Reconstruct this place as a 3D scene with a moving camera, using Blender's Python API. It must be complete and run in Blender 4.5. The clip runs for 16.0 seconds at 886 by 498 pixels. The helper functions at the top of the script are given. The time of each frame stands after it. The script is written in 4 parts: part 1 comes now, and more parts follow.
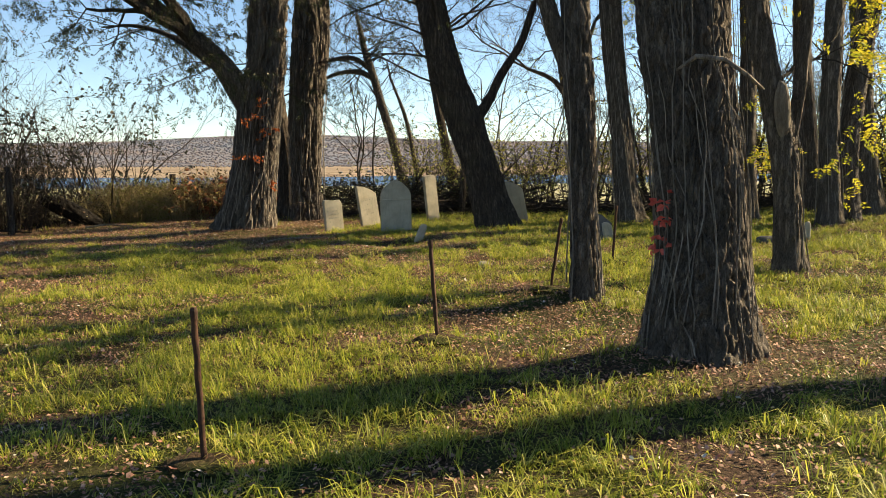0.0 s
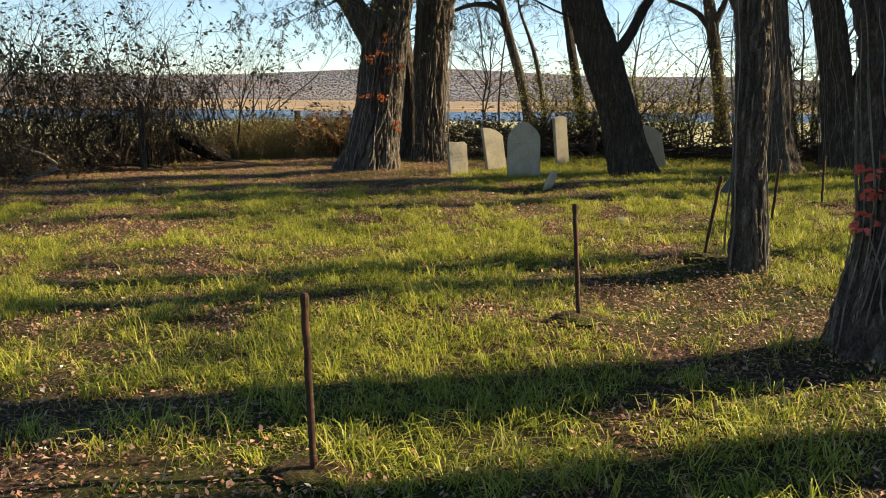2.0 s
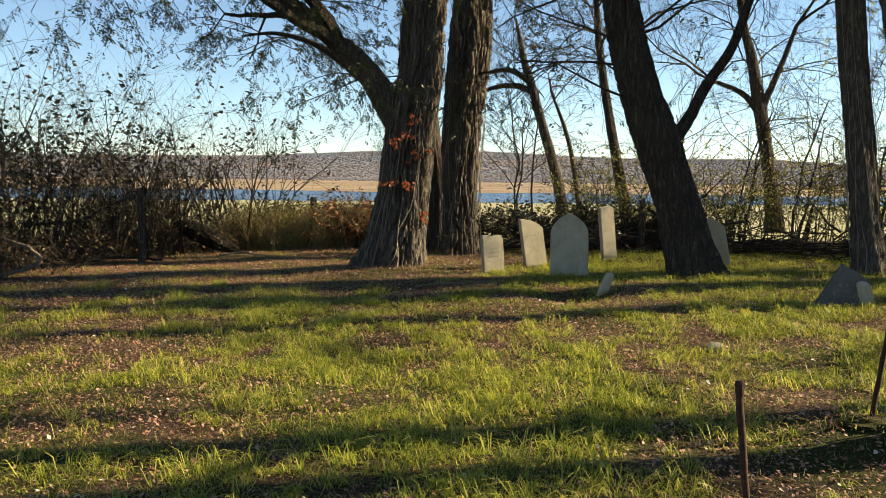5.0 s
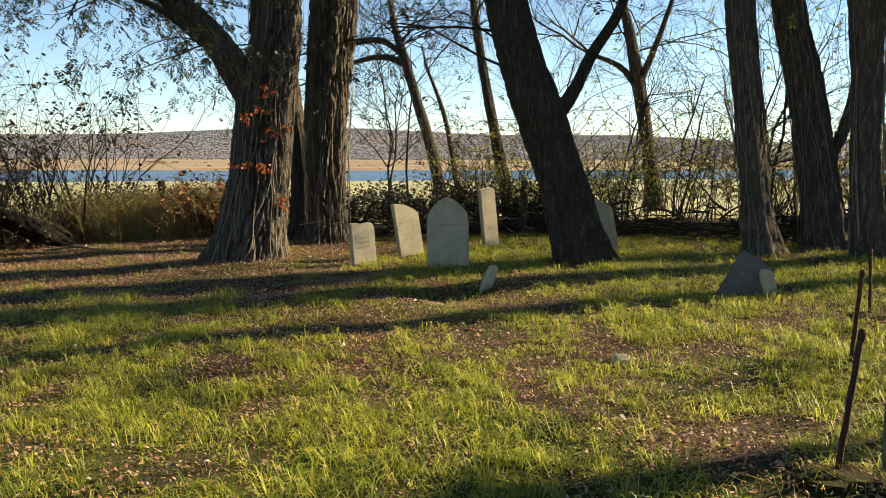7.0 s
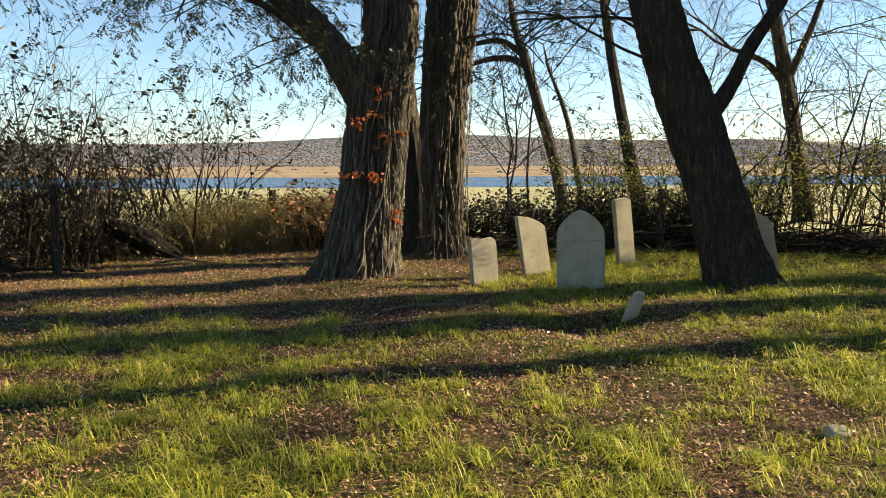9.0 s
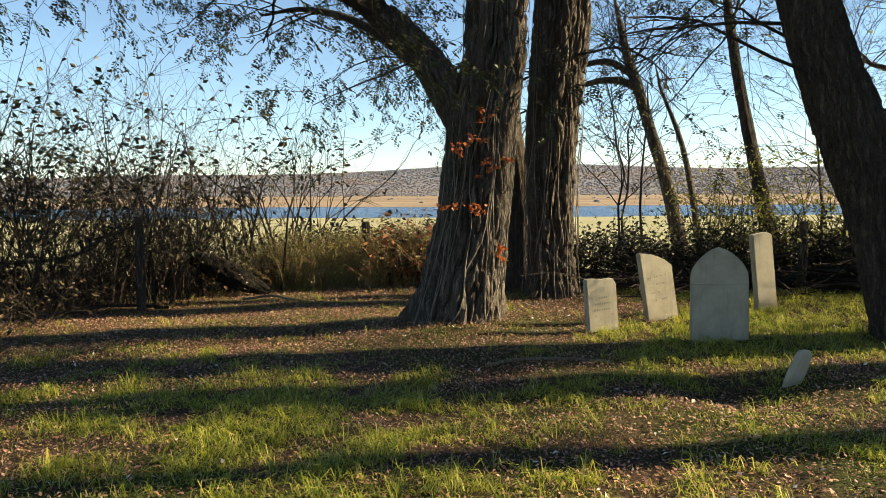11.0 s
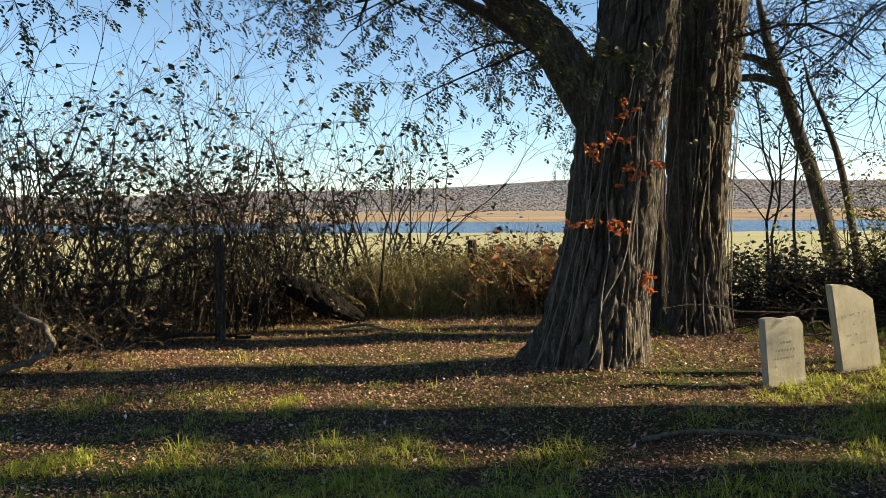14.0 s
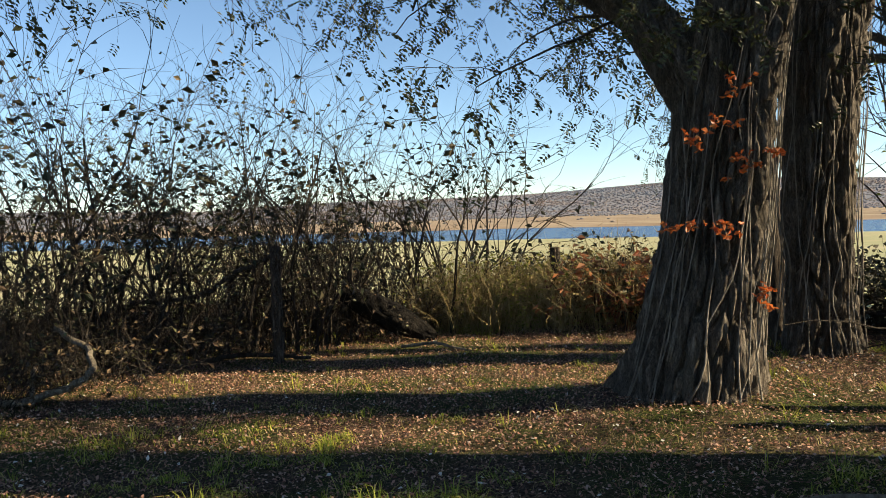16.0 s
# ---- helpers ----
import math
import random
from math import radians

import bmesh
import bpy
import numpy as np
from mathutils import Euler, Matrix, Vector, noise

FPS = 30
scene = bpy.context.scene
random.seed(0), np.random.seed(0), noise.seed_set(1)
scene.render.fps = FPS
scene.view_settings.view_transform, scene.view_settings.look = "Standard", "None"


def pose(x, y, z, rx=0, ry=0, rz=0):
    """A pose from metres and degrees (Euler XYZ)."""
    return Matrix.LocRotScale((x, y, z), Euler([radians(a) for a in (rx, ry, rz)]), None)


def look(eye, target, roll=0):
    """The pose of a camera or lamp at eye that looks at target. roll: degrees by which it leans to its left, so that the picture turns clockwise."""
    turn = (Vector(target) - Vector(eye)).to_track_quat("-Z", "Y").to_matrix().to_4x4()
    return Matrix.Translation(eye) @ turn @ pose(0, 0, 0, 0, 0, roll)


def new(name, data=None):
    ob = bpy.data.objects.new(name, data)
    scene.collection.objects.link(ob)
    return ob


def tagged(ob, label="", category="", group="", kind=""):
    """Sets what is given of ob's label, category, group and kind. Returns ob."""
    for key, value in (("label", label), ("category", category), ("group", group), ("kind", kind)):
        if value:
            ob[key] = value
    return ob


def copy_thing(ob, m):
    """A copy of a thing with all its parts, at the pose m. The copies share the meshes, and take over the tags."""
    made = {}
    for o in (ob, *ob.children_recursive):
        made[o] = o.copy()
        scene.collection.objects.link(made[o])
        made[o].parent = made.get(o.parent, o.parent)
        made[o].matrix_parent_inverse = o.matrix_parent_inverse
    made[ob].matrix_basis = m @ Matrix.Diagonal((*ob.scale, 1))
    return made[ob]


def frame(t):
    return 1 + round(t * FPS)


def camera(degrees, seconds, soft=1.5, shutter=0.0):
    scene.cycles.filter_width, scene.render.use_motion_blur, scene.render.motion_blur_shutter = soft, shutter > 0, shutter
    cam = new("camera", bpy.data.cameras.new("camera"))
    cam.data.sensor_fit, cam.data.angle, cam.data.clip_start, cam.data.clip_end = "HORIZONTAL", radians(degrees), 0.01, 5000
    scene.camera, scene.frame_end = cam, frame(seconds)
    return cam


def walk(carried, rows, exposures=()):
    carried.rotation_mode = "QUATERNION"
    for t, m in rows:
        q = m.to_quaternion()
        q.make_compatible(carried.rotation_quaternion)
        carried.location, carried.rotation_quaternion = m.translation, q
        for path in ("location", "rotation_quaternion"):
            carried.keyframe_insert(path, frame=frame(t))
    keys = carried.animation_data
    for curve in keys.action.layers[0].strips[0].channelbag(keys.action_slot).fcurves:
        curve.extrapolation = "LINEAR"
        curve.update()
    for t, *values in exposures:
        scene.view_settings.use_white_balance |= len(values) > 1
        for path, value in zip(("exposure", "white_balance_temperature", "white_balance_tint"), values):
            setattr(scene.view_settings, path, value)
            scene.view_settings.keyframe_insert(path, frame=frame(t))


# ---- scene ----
cam = camera(57.2, 16.0, soft=0.42)
METRES, EYE, TILT, LEAN, TURN = 9.0, 1.5, 0.7, -2.1, 4.8
ROWS = [
    (0.0, 0.0, 0.0, 0.0, -0.26, -6.87, 2.19),
    (0.5, -0.0138, 0.0069, 0.0022, 4.07, -6.8, 3.54),
    (1.0, -0.0163, 0.0178, 0.0025, 7.86, -6.86, 4.14),
    (1.5, -0.0139, 0.051, 0.0054, 8.99, -7.64, 3.45),
    (2.0, -0.0161, 0.0734, 0.0091, 8.28, -11.07, 1.62),
    (2.5, -0.0324, 0.1104, 0.0117, 10.52, -8.12, 0.08),
    (3.0, -0.0436, 0.142, 0.019, 12.89, -8.05, 0.23),
    (5.5, -0.0675, 0.3062, 0.0203, 7.5, -5.16, 2.04),
    (6.0, -0.0589, 0.3481, 0.0212, 4.99, -5.88, 2.62),
    (6.5, -0.0604, 0.3743, 0.0219, 2.68, -6.78, 2.44),
    (7.0, -0.0699, 0.4128, 0.0223, 1.01, -7.28, 1.86),
    (7.5, -0.0727, 0.437, 0.024, 0.83, -8.1, 2.02),
    (8.0, -0.0752, 0.4714, 0.0214, 4.02, -8.24, 2.13),
    (8.5, -0.0804, 0.5029, 0.0228, 8.47, -7.62, 2.24),
    (9.0, -0.0974, 0.5399, 0.0228, 8.84, -6.56, 2.31),
    (9.5, -0.1101, 0.5664, 0.0254, 10.02, -5.91, 2.09),
    (10.0, -0.1161, 0.5955, 0.0249, 12.09, -4.62, 2.03),
    (12.5, -0.1677, 0.746, 0.022, 19.7, -4.75, 3.25),
    (13.0, -0.1764, 0.7701, 0.0225, 20.83, -5.14, 3.28),
    (13.5, -0.198, 0.804, 0.022, 20.75, -2.62, 2.56),
    (14.0, -0.2133, 0.8307, 0.0229, 22.47, -2.87, 2.73),
    (14.5, -0.2198, 0.8617, 0.0218, 25.31, -1.75, 3.05),
    (15.0, -0.223, 0.885, 0.0233, 26.65, -1.98, 3.72),
    (15.5, -0.229, 0.9108, 0.0196, 26.95, -1.97, 3.82),
    (16.0, -0.2435, 0.9438, 0.0193, 28.74, -2.0, 3.92),
]
walk(cam, [(t, pose(0, 0, EYE, TILT, LEAN, TURN) @ pose(METRES * x, METRES * y, METRES * z, 90 + pitch, roll, yaw)) for t, x, y, z, yaw, pitch, roll in ROWS],
     exposures=[(0.0, 1.85, 7300, 7), (3.0, 1.75, 7300, 7), (6.0, 1.8, 7350, 4), (10.0, 1.85, 7300, 4), (12.5, 1.85, 7150, 3), (16.0, 1.7, 6800, 5)])

# ---- light ----
SUN_AZ, SUN_EL = 24.3, 25.5
sun_way = Vector((math.cos(radians(SUN_AZ)) * math.cos(radians(SUN_EL)), math.sin(radians(SUN_AZ)) * math.cos(radians(SUN_EL)), math.sin(radians(SUN_EL))))
world = bpy.data.worlds.new("sky")
scene.world = world
world.use_nodes = True
wn = world.node_tree
sky = wn.nodes.new("ShaderNodeTexSky")
sky.sky_type = "NISHITA"
sky.sun_disc = False
sky.sun_elevation = radians(SUN_EL)
sky.sun_rotation = radians(90 - SUN_AZ)
sky.air_density, sky.dust_density, sky.ozone_density = 0.75, 0.0, 2.6
wn.links.new(sky.outputs[0], wn.nodes["Background"].inputs[0])
wn.nodes["Background"].inputs[1].default_value = 0.060
sun_data = bpy.data.lights.new("sun", "SUN")
sun_data.energy, sun_data.angle, sun_data.color = 5.0, radians(0.6), (1.0, 0.84, 0.60)
sun = new("sun", sun_data)
sun.matrix_world = look(sun_way * 50, (0, 0, 0))


# ---- materials ----
class Mat:
    """A node material with a Principled shader and short ways to feed it."""

    def __init__(self, name, rough=0.8, spec=0.3):
        self.m = bpy.data.materials.new(name)
        self.m.use_nodes = True
        self.t = self.m.node_tree
        self.b = self.t.nodes["Principled BSDF"]
        self.b.inputs["Roughness"].default_value = rough
        self.b.inputs["Specular IOR Level"].default_value = spec
        self.co = self.t.nodes.new("ShaderNodeTexCoord")

    def node(self, kind, **vals):
        n = self.t.nodes.new(kind)
        for k, v in vals.items():
            n.inputs[k].default_value = v
        return n

    def link(self, a, b):
        self.t.links.new(a, b)

    def coords(self, scale=(1, 1, 1), space="Object"):
        m = self.node("ShaderNodeMapping")
        m.inputs["Scale"].default_value = scale
        self.link(self.co.outputs[space], m.inputs["Vector"])
        return m.outputs[0]

    def noise(self, scale, detail=4, rough=0.6, stretch=(1, 1, 1), space="Object"):
        n = self.node("ShaderNodeTexNoise", Scale=scale, Detail=detail, Roughness=rough)
        self.link(self.coords(stretch, space), n.inputs["Vector"])
        return n.outputs["Fac"]

    def ramp(self, fac, *stops):
        r = self.node("ShaderNodeValToRGB")
        e = r.color_ramp.elements
        while len(e) < len(stops):
            e.new(0.5)
        for el, (p, c) in zip(e, stops):
            el.position, el.color = p, (*c, 1)
        self.link(fac, r.inputs[0])
        return r.outputs[0]

    def mix(self, fac, a, b, kind="MIX"):
        n = self.t.nodes.new("ShaderNodeMix")
        n.data_type, n.blend_type = "RGBA", kind
        for sock, v in ((0, fac), (6, a), (7, b)):
            if isinstance(v, (int, float)):
                n.inputs[sock].default_value = v
            elif isinstance(v, tuple):
                n.inputs[sock].default_value = (*v, 1)
            else:
                self.link(v, n.inputs[sock])
        return n.outputs[2]

    def colour(self, c):
        self.link(c, self.b.inputs["Base Color"])
        return self

    def bump(self, fac, strength=0.5, dist=0.01):
        n = self.node("ShaderNodeBump", Strength=strength, Distance=dist)
        self.link(fac, n.inputs["Height"])
        self.link(n.outputs[0], self.b.inputs["Normal"])
        return self

    def island(self):
        return self.t.nodes.new("ShaderNodeNewGeometry").outputs["Random Per Island"]

    def leafy(self, amount):
        """Lets light through thin leaves and blades."""
        out = self.t.nodes["Material Output"]
        tr = self.t.nodes.new("ShaderNodeBsdfTranslucent")
        src = self.b.inputs["Base Color"].links[0].from_socket
        self.link(src, tr.inputs["Color"])
        mx = self.t.nodes.new("ShaderNodeMixShader")
        mx.inputs[0].default_value = amount
        self.link(self.b.outputs[0], mx.inputs[1])
        self.link(tr.outputs[0], mx.inputs[2])
        self.link(mx.outputs[0], out.inputs["Surface"])
        return self


def soil_material():
    k = Mat("leafy_turf_soil", 0.95, 0.1)
    a = k.ramp(k.noise(45, 6, 0.75), (0.36, (0.012, 0.008, 0.006)), (0.54, (0.085, 0.052, 0.034)), (0.74, (0.30, 0.20, 0.135)))
    g = k.ramp(k.noise(60, 5, 0.7), (0.34, (0.010, 0.013, 0.005)), (0.56, (0.055, 0.065, 0.016)), (0.76, (0.17, 0.17, 0.05)))
    f = k.ramp(k.noise(0.9, 4, 0.6), (0.43, (0, 0, 0)), (0.60, (1, 1, 1)))
    k.colour(k.mix(f, a, g))
    return k.bump(k.noise(70, 6, 0.8), 0.9, 0.03).m


def field_material():
    k = Mat("mown_hay_field", 0.9, 0.1)
    a = k.ramp(k.noise(0.05, 6, 0.65, (1, 2.5, 1)), (0.3, (0.19, 0.20, 0.11)), (0.5, (0.27, 0.25, 0.155)), (0.7, (0.33, 0.275, 0.19)))
    b = k.noise(3.0, 5, 0.7)
    return k.colour(k.mix(0.35, a, k.ramp(b, (0.3, (0.14, 0.16, 0.06)), (0.7, (0.36, 0.34, 0.19))))).bump(b, 0.3, 0.06).m


def marsh_material():
    k = Mat("dry_marsh_reeds", 0.95, 0.1)
    a = k.ramp(k.noise(0.012, 6, 0.6, (1, 4, 1)), (0.3, (0.12, 0.085, 0.06)), (0.5, (0.22, 0.165, 0.115)), (0.7, (0.31, 0.255, 0.18)))
    return k.colour(a).bump(k.noise(0.6, 4), 0.5, 0.6).m


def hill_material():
    k = Mat("wooded_hill_floor_hazed", 0.95, 0.1)
    # blue-grey stops carry the distance haze in the base colour
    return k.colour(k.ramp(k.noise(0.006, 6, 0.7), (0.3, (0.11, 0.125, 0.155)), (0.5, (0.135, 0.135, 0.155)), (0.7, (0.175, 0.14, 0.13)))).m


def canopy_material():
    k = Mat("far_autumn_trees_hazed", 0.95, 0.05)
    # autumn browns over a blue-grey tint that stands in for haze
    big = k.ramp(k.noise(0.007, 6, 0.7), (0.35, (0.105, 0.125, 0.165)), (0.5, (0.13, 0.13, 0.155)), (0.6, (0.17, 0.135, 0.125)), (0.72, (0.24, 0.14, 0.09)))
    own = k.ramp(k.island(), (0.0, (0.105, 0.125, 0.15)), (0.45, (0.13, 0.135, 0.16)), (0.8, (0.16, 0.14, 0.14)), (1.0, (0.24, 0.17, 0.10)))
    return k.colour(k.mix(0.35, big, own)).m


def water_material():
    k = Mat("river_water", 0.2, 0.35)
    k.b.inputs["Base Color"].default_value = (0.015, 0.045, 0.13, 1)
    return k.bump(k.noise(0.5, 5, 0.7), 1.0, 1.2).m


def bark_material(name, dark, mid, pale, moss=0.0):
    k = Mat(name, 0.92, 0.15)
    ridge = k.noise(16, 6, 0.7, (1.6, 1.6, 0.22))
    # darkest where the bump below is lowest: furrow shade put into the colour
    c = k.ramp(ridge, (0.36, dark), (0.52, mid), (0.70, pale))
    fine = k.noise(90, 5, 0.75, (1, 1, 0.4))
    c = k.mix(0.35, c, k.ramp(fine, (0.3, dark), (0.7, pale)))
    patch = k.ramp(k.noise(1.6, 4, 0.6), (0.55, (0, 0, 0)), (0.75, (moss, moss, moss)))
    c = k.mix(patch, c, (0.16, 0.15, 0.10))
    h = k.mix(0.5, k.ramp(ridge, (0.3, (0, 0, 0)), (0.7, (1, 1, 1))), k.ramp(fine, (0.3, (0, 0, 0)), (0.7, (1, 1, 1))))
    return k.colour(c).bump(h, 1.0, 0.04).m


def leaf_material(name, *cols, through_light=0.4, rough=0.5):
    k = Mat(name, rough, 0.3)
    n = len(cols) - 1
    k.colour(k.ramp(k.island(), *[(i / n, c) for i, c in enumerate(cols)]))
    return k.leafy(through_light).m


def stone_material(name, base, stain, lichen=0.6):
    k = Mat(name, 0.88, 0.25)
    b = tuple(v * 0.72 for v in base)
    c = k.ramp(k.noise(5, 6, 0.65), (0.3, b), (0.6, base), (0.8, tuple(min(1, v * 1.15) for v in base)))
    streak = k.ramp(k.noise(9, 5, 0.7, (1.4, 1.4, 0.25)), (0.5, (0, 0, 0)), (0.72, (0.7, 0.7, 0.7)))
    c = k.mix(streak, c, stain)
    spots = k.ramp(k.noise(26, 4, 0.7), (0.6, (0, 0, 0)), (0.68, (lichen, lichen, lichen)))
    c = k.mix(spots, c, (0.30, 0.31, 0.22))
    return k.colour(c).bump(k.noise(60, 6, 0.8), 0.5, 0.008).m


def rust_material():
    k = Mat("rusted_iron", 0.85, 0.3)
    k.b.inputs["Metallic"].default_value = 0.25
    c = k.ramp(k.noise(30, 6, 0.7), (0.3, (0.018, 0.012, 0.010)), (0.55, (0.06, 0.028, 0.016)), (0.75, (0.13, 0.055, 0.025)))
    return k.colour(c).bump(k.noise(120, 5, 0.7), 0.7, 0.004).m


M_SOIL, M_FIELD, M_MARSH, M_HILL, M_CANOPY, M_WATER = soil_material(), field_material(), marsh_material(), hill_material(), canopy_material(), water_material()
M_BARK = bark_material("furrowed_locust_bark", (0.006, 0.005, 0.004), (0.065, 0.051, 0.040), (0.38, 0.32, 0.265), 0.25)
M_BARK_DARK = bark_material("dark_bark", (0.006, 0.005, 0.004), (0.042, 0.032, 0.026), (0.22, 0.175, 0.14), 0.2)
# near-black so the log looks shaded even where the sun reaches it
M_LOG_SHADED = bark_material("shaded_log_wood", (0.004, 0.003, 0.003), (0.012, 0.010, 0.008), (0.03, 0.025, 0.02))
M_TWIG = bark_material("twig_bark", (0.02, 0.016, 0.013), (0.05, 0.04, 0.032), (0.09, 0.075, 0.06))
M_VINE = bark_material("dead_vine_bark", (0.09, 0.075, 0.06), (0.27, 0.23, 0.19), (0.56, 0.50, 0.43))
M_PALE_WOOD = bark_material("bare_pale_wood", (0.12, 0.09, 0.065), (0.27, 0.22, 0.165), (0.42, 0.36, 0.28))
M_GRASS = leaf_material("grass_blades", (0.10, 0.14, 0.02), (0.23, 0.26, 0.03), (0.38, 0.37, 0.055), (0.48, 0.38, 0.16), through_light=0.4)
M_TUFT = leaf_material("grass_tuft_blades", (0.09, 0.14, 0.018), (0.22, 0.27, 0.028), (0.39, 0.39, 0.05), (0.54, 0.48, 0.13), through_light=0.45)
M_STRAW = leaf_material("dry_straw", (0.26, 0.19, 0.085), (0.36, 0.28, 0.14), (0.20, 0.14, 0.06), through_light=0.3, rough=0.8)
M_LITTER = leaf_material("fallen_leaves", (0.09, 0.042, 0.027), (0.25, 0.115, 0.072), (0.35, 0.185, 0.125), (0.44, 0.29, 0.215), through_light=0.1, rough=0.7)
M_PALE_LITTER = leaf_material("pale_fallen_leaves", (0.45, 0.40, 0.33), (0.62, 0.58, 0.52), through_light=0.05, rough=0.6)
M_LEAF_GREEN = leaf_material("locust_leaves", (0.022, 0.03, 0.01), (0.035, 0.044, 0.014), (0.06, 0.056, 0.018), through_light=0.12)
M_LEAF_DARK = leaf_material("shrub_leaves", (0.016, 0.022, 0.01), (0.035, 0.036, 0.015), (0.09, 0.06, 0.03), through_light=0.15)
M_LEAF_YELLOW = leaf_material("yellowing_leaves", (0.14, 0.17, 0.02), (0.32, 0.30, 0.03), (0.45, 0.36, 0.04), through_light=0.5)
M_LEAF_OLIVE = leaf_material("olive_shrub_leaves", (0.10, 0.12, 0.025), (0.22, 0.22, 0.045), (0.33, 0.28, 0.07), through_light=0.5)
M_LEAF_RED = leaf_material("red_autumn_leaves", (0.16, 0.03, 0.025), (0.27, 0.06, 0.03), (0.20, 0.10, 0.04), (0.05, 0.06, 0.02), through_light=0.35)
M_LEAF_WITHERED = leaf_material("withered_leaves", (0.03, 0.035, 0.012), (0.075, 0.05, 0.03), (0.15, 0.095, 0.055), (0.09, 0.10, 0.035), through_light=0.25)
M_LEAF_RUST = leaf_material("rust_brown_leaves", (0.05, 0.055, 0.02), (0.20, 0.09, 0.04), (0.34, 0.13, 0.05), (0.10, 0.045, 0.04), through_light=0.45)
M_LEAF_ORANGE = leaf_material("orange_creeper_leaves", (0.34, 0.07, 0.02), (0.50, 0.13, 0.03), (0.40, 0.16, 0.05), through_light=0.35)
M_LEAF_CORAL = leaf_material("coral_creeper_leaves", (0.55, 0.09, 0.07), (0.62, 0.15, 0.11), through_light=0.4)
M_STONE = stone_material("grey_marble", (0.35, 0.315, 0.245), (0.20, 0.18, 0.14))
M_STONE_DARK = stone_material("weathered_slate", (0.10, 0.096, 0.092), (0.05, 0.047, 0.044), 0.8)
M_LETTER = stone_material("stained_marble", (0.25, 0.235, 0.19), (0.17, 0.15, 0.12))
M_RUST = rust_material()


# ---- mesh tools ----
class Soup:
    """Collects vertices and faces for one mesh."""

    def __init__(self):
        self.v, self.f, self.n = [], [], 0

    def add(self, verts, faces):
        self.v.append(np.asarray(verts, float))
        self.f.extend([tuple(i + self.n for i in f) for f in faces])
        self.n += len(verts)

    def tube(self, pts, radii, sides=5, cap=True):
        pts = [Vector(p) for p in pts]
        rings, up = [], Vector((0.31, 0.87, 0.38))
        for i, p in enumerate(pts):
            d = (pts[min(i + 1, len(pts) - 1)] - pts[max(i - 1, 0)]).normalized()
            a = d.cross(up)
            if a.length < 1e-3:
                a = d.cross(Vector((1, 0, 0)))
            a.normalize()
            b = d.cross(a)
            for s in range(sides):
                w = 2 * math.pi * s / sides
                rings.append(p + (a * math.cos(w) + b * math.sin(w)) * radii[i])
        fs = []
        for i in range(len(pts) - 1):
            for s in range(sides):
                q, r = i * sides, (s + 1) % sides
                fs.append((q + s, q + r, q + sides + r, q + sides + s))
        if cap:
            fs += [tuple(reversed(range(sides))), tuple((len(pts) - 1) * sides + s for s in range(sides))]
        self.add([tuple(p) for p in rings], fs)

    def leaf(self, p, d, size, width=0.5, fold=0.15):
        """One pointed leaf of four faces' worth of shape: a folded lozenge."""
        d = d.normalized()
        side = d.cross(Vector((random.uniform(-1, 1), random.uniform(-1, 1), random.uniform(-1, 1))))
        if side.length < 1e-3:
            side = d.cross(Vector((0, 0, 1)))
        side.normalize()
        nrm = d.cross(side)
        a, c = p, p + d * size
        m = p + d * size * 0.45
        self.add([tuple(a), tuple(m + side * size * width / 2 + nrm * size * fold), tuple(c), tuple(m - side * size * width / 2 + nrm * size * fold)], [(0, 1, 2), (0, 2, 3)])

    def mesh(self, name, mat, smooth=False):
        me = bpy.data.meshes.new(name)
        v = np.concatenate(self.v) if self.v else np.zeros((0, 3))
        me.from_pydata(v.tolist(), [], self.f)
        me.materials.append(mat)
        if smooth:
            me.shade_smooth()
        return me


def part_of(name, soup, mat, parent, label="", smooth=False):
    ob = new(name, soup.mesh(name, mat, smooth))
    ob.parent = parent
    return tagged(ob, label)


def part(name, bm, mat, parent, label="", smooth=False):
    me = bpy.data.meshes.new(name)
    bm.to_mesh(me)
    bm.free()
    me.materials.append(mat)
    if smooth:
        me.shade_smooth()
    ob = new(name, me)
    ob.parent = parent
    return tagged(ob, label)


def thing(name, at, label, category, group="", kind="", turn=0):
    ob = new(name)
    ob.matrix_basis = pose(*at, 0, 0, turn)
    return tagged(ob, label, category, group, kind)


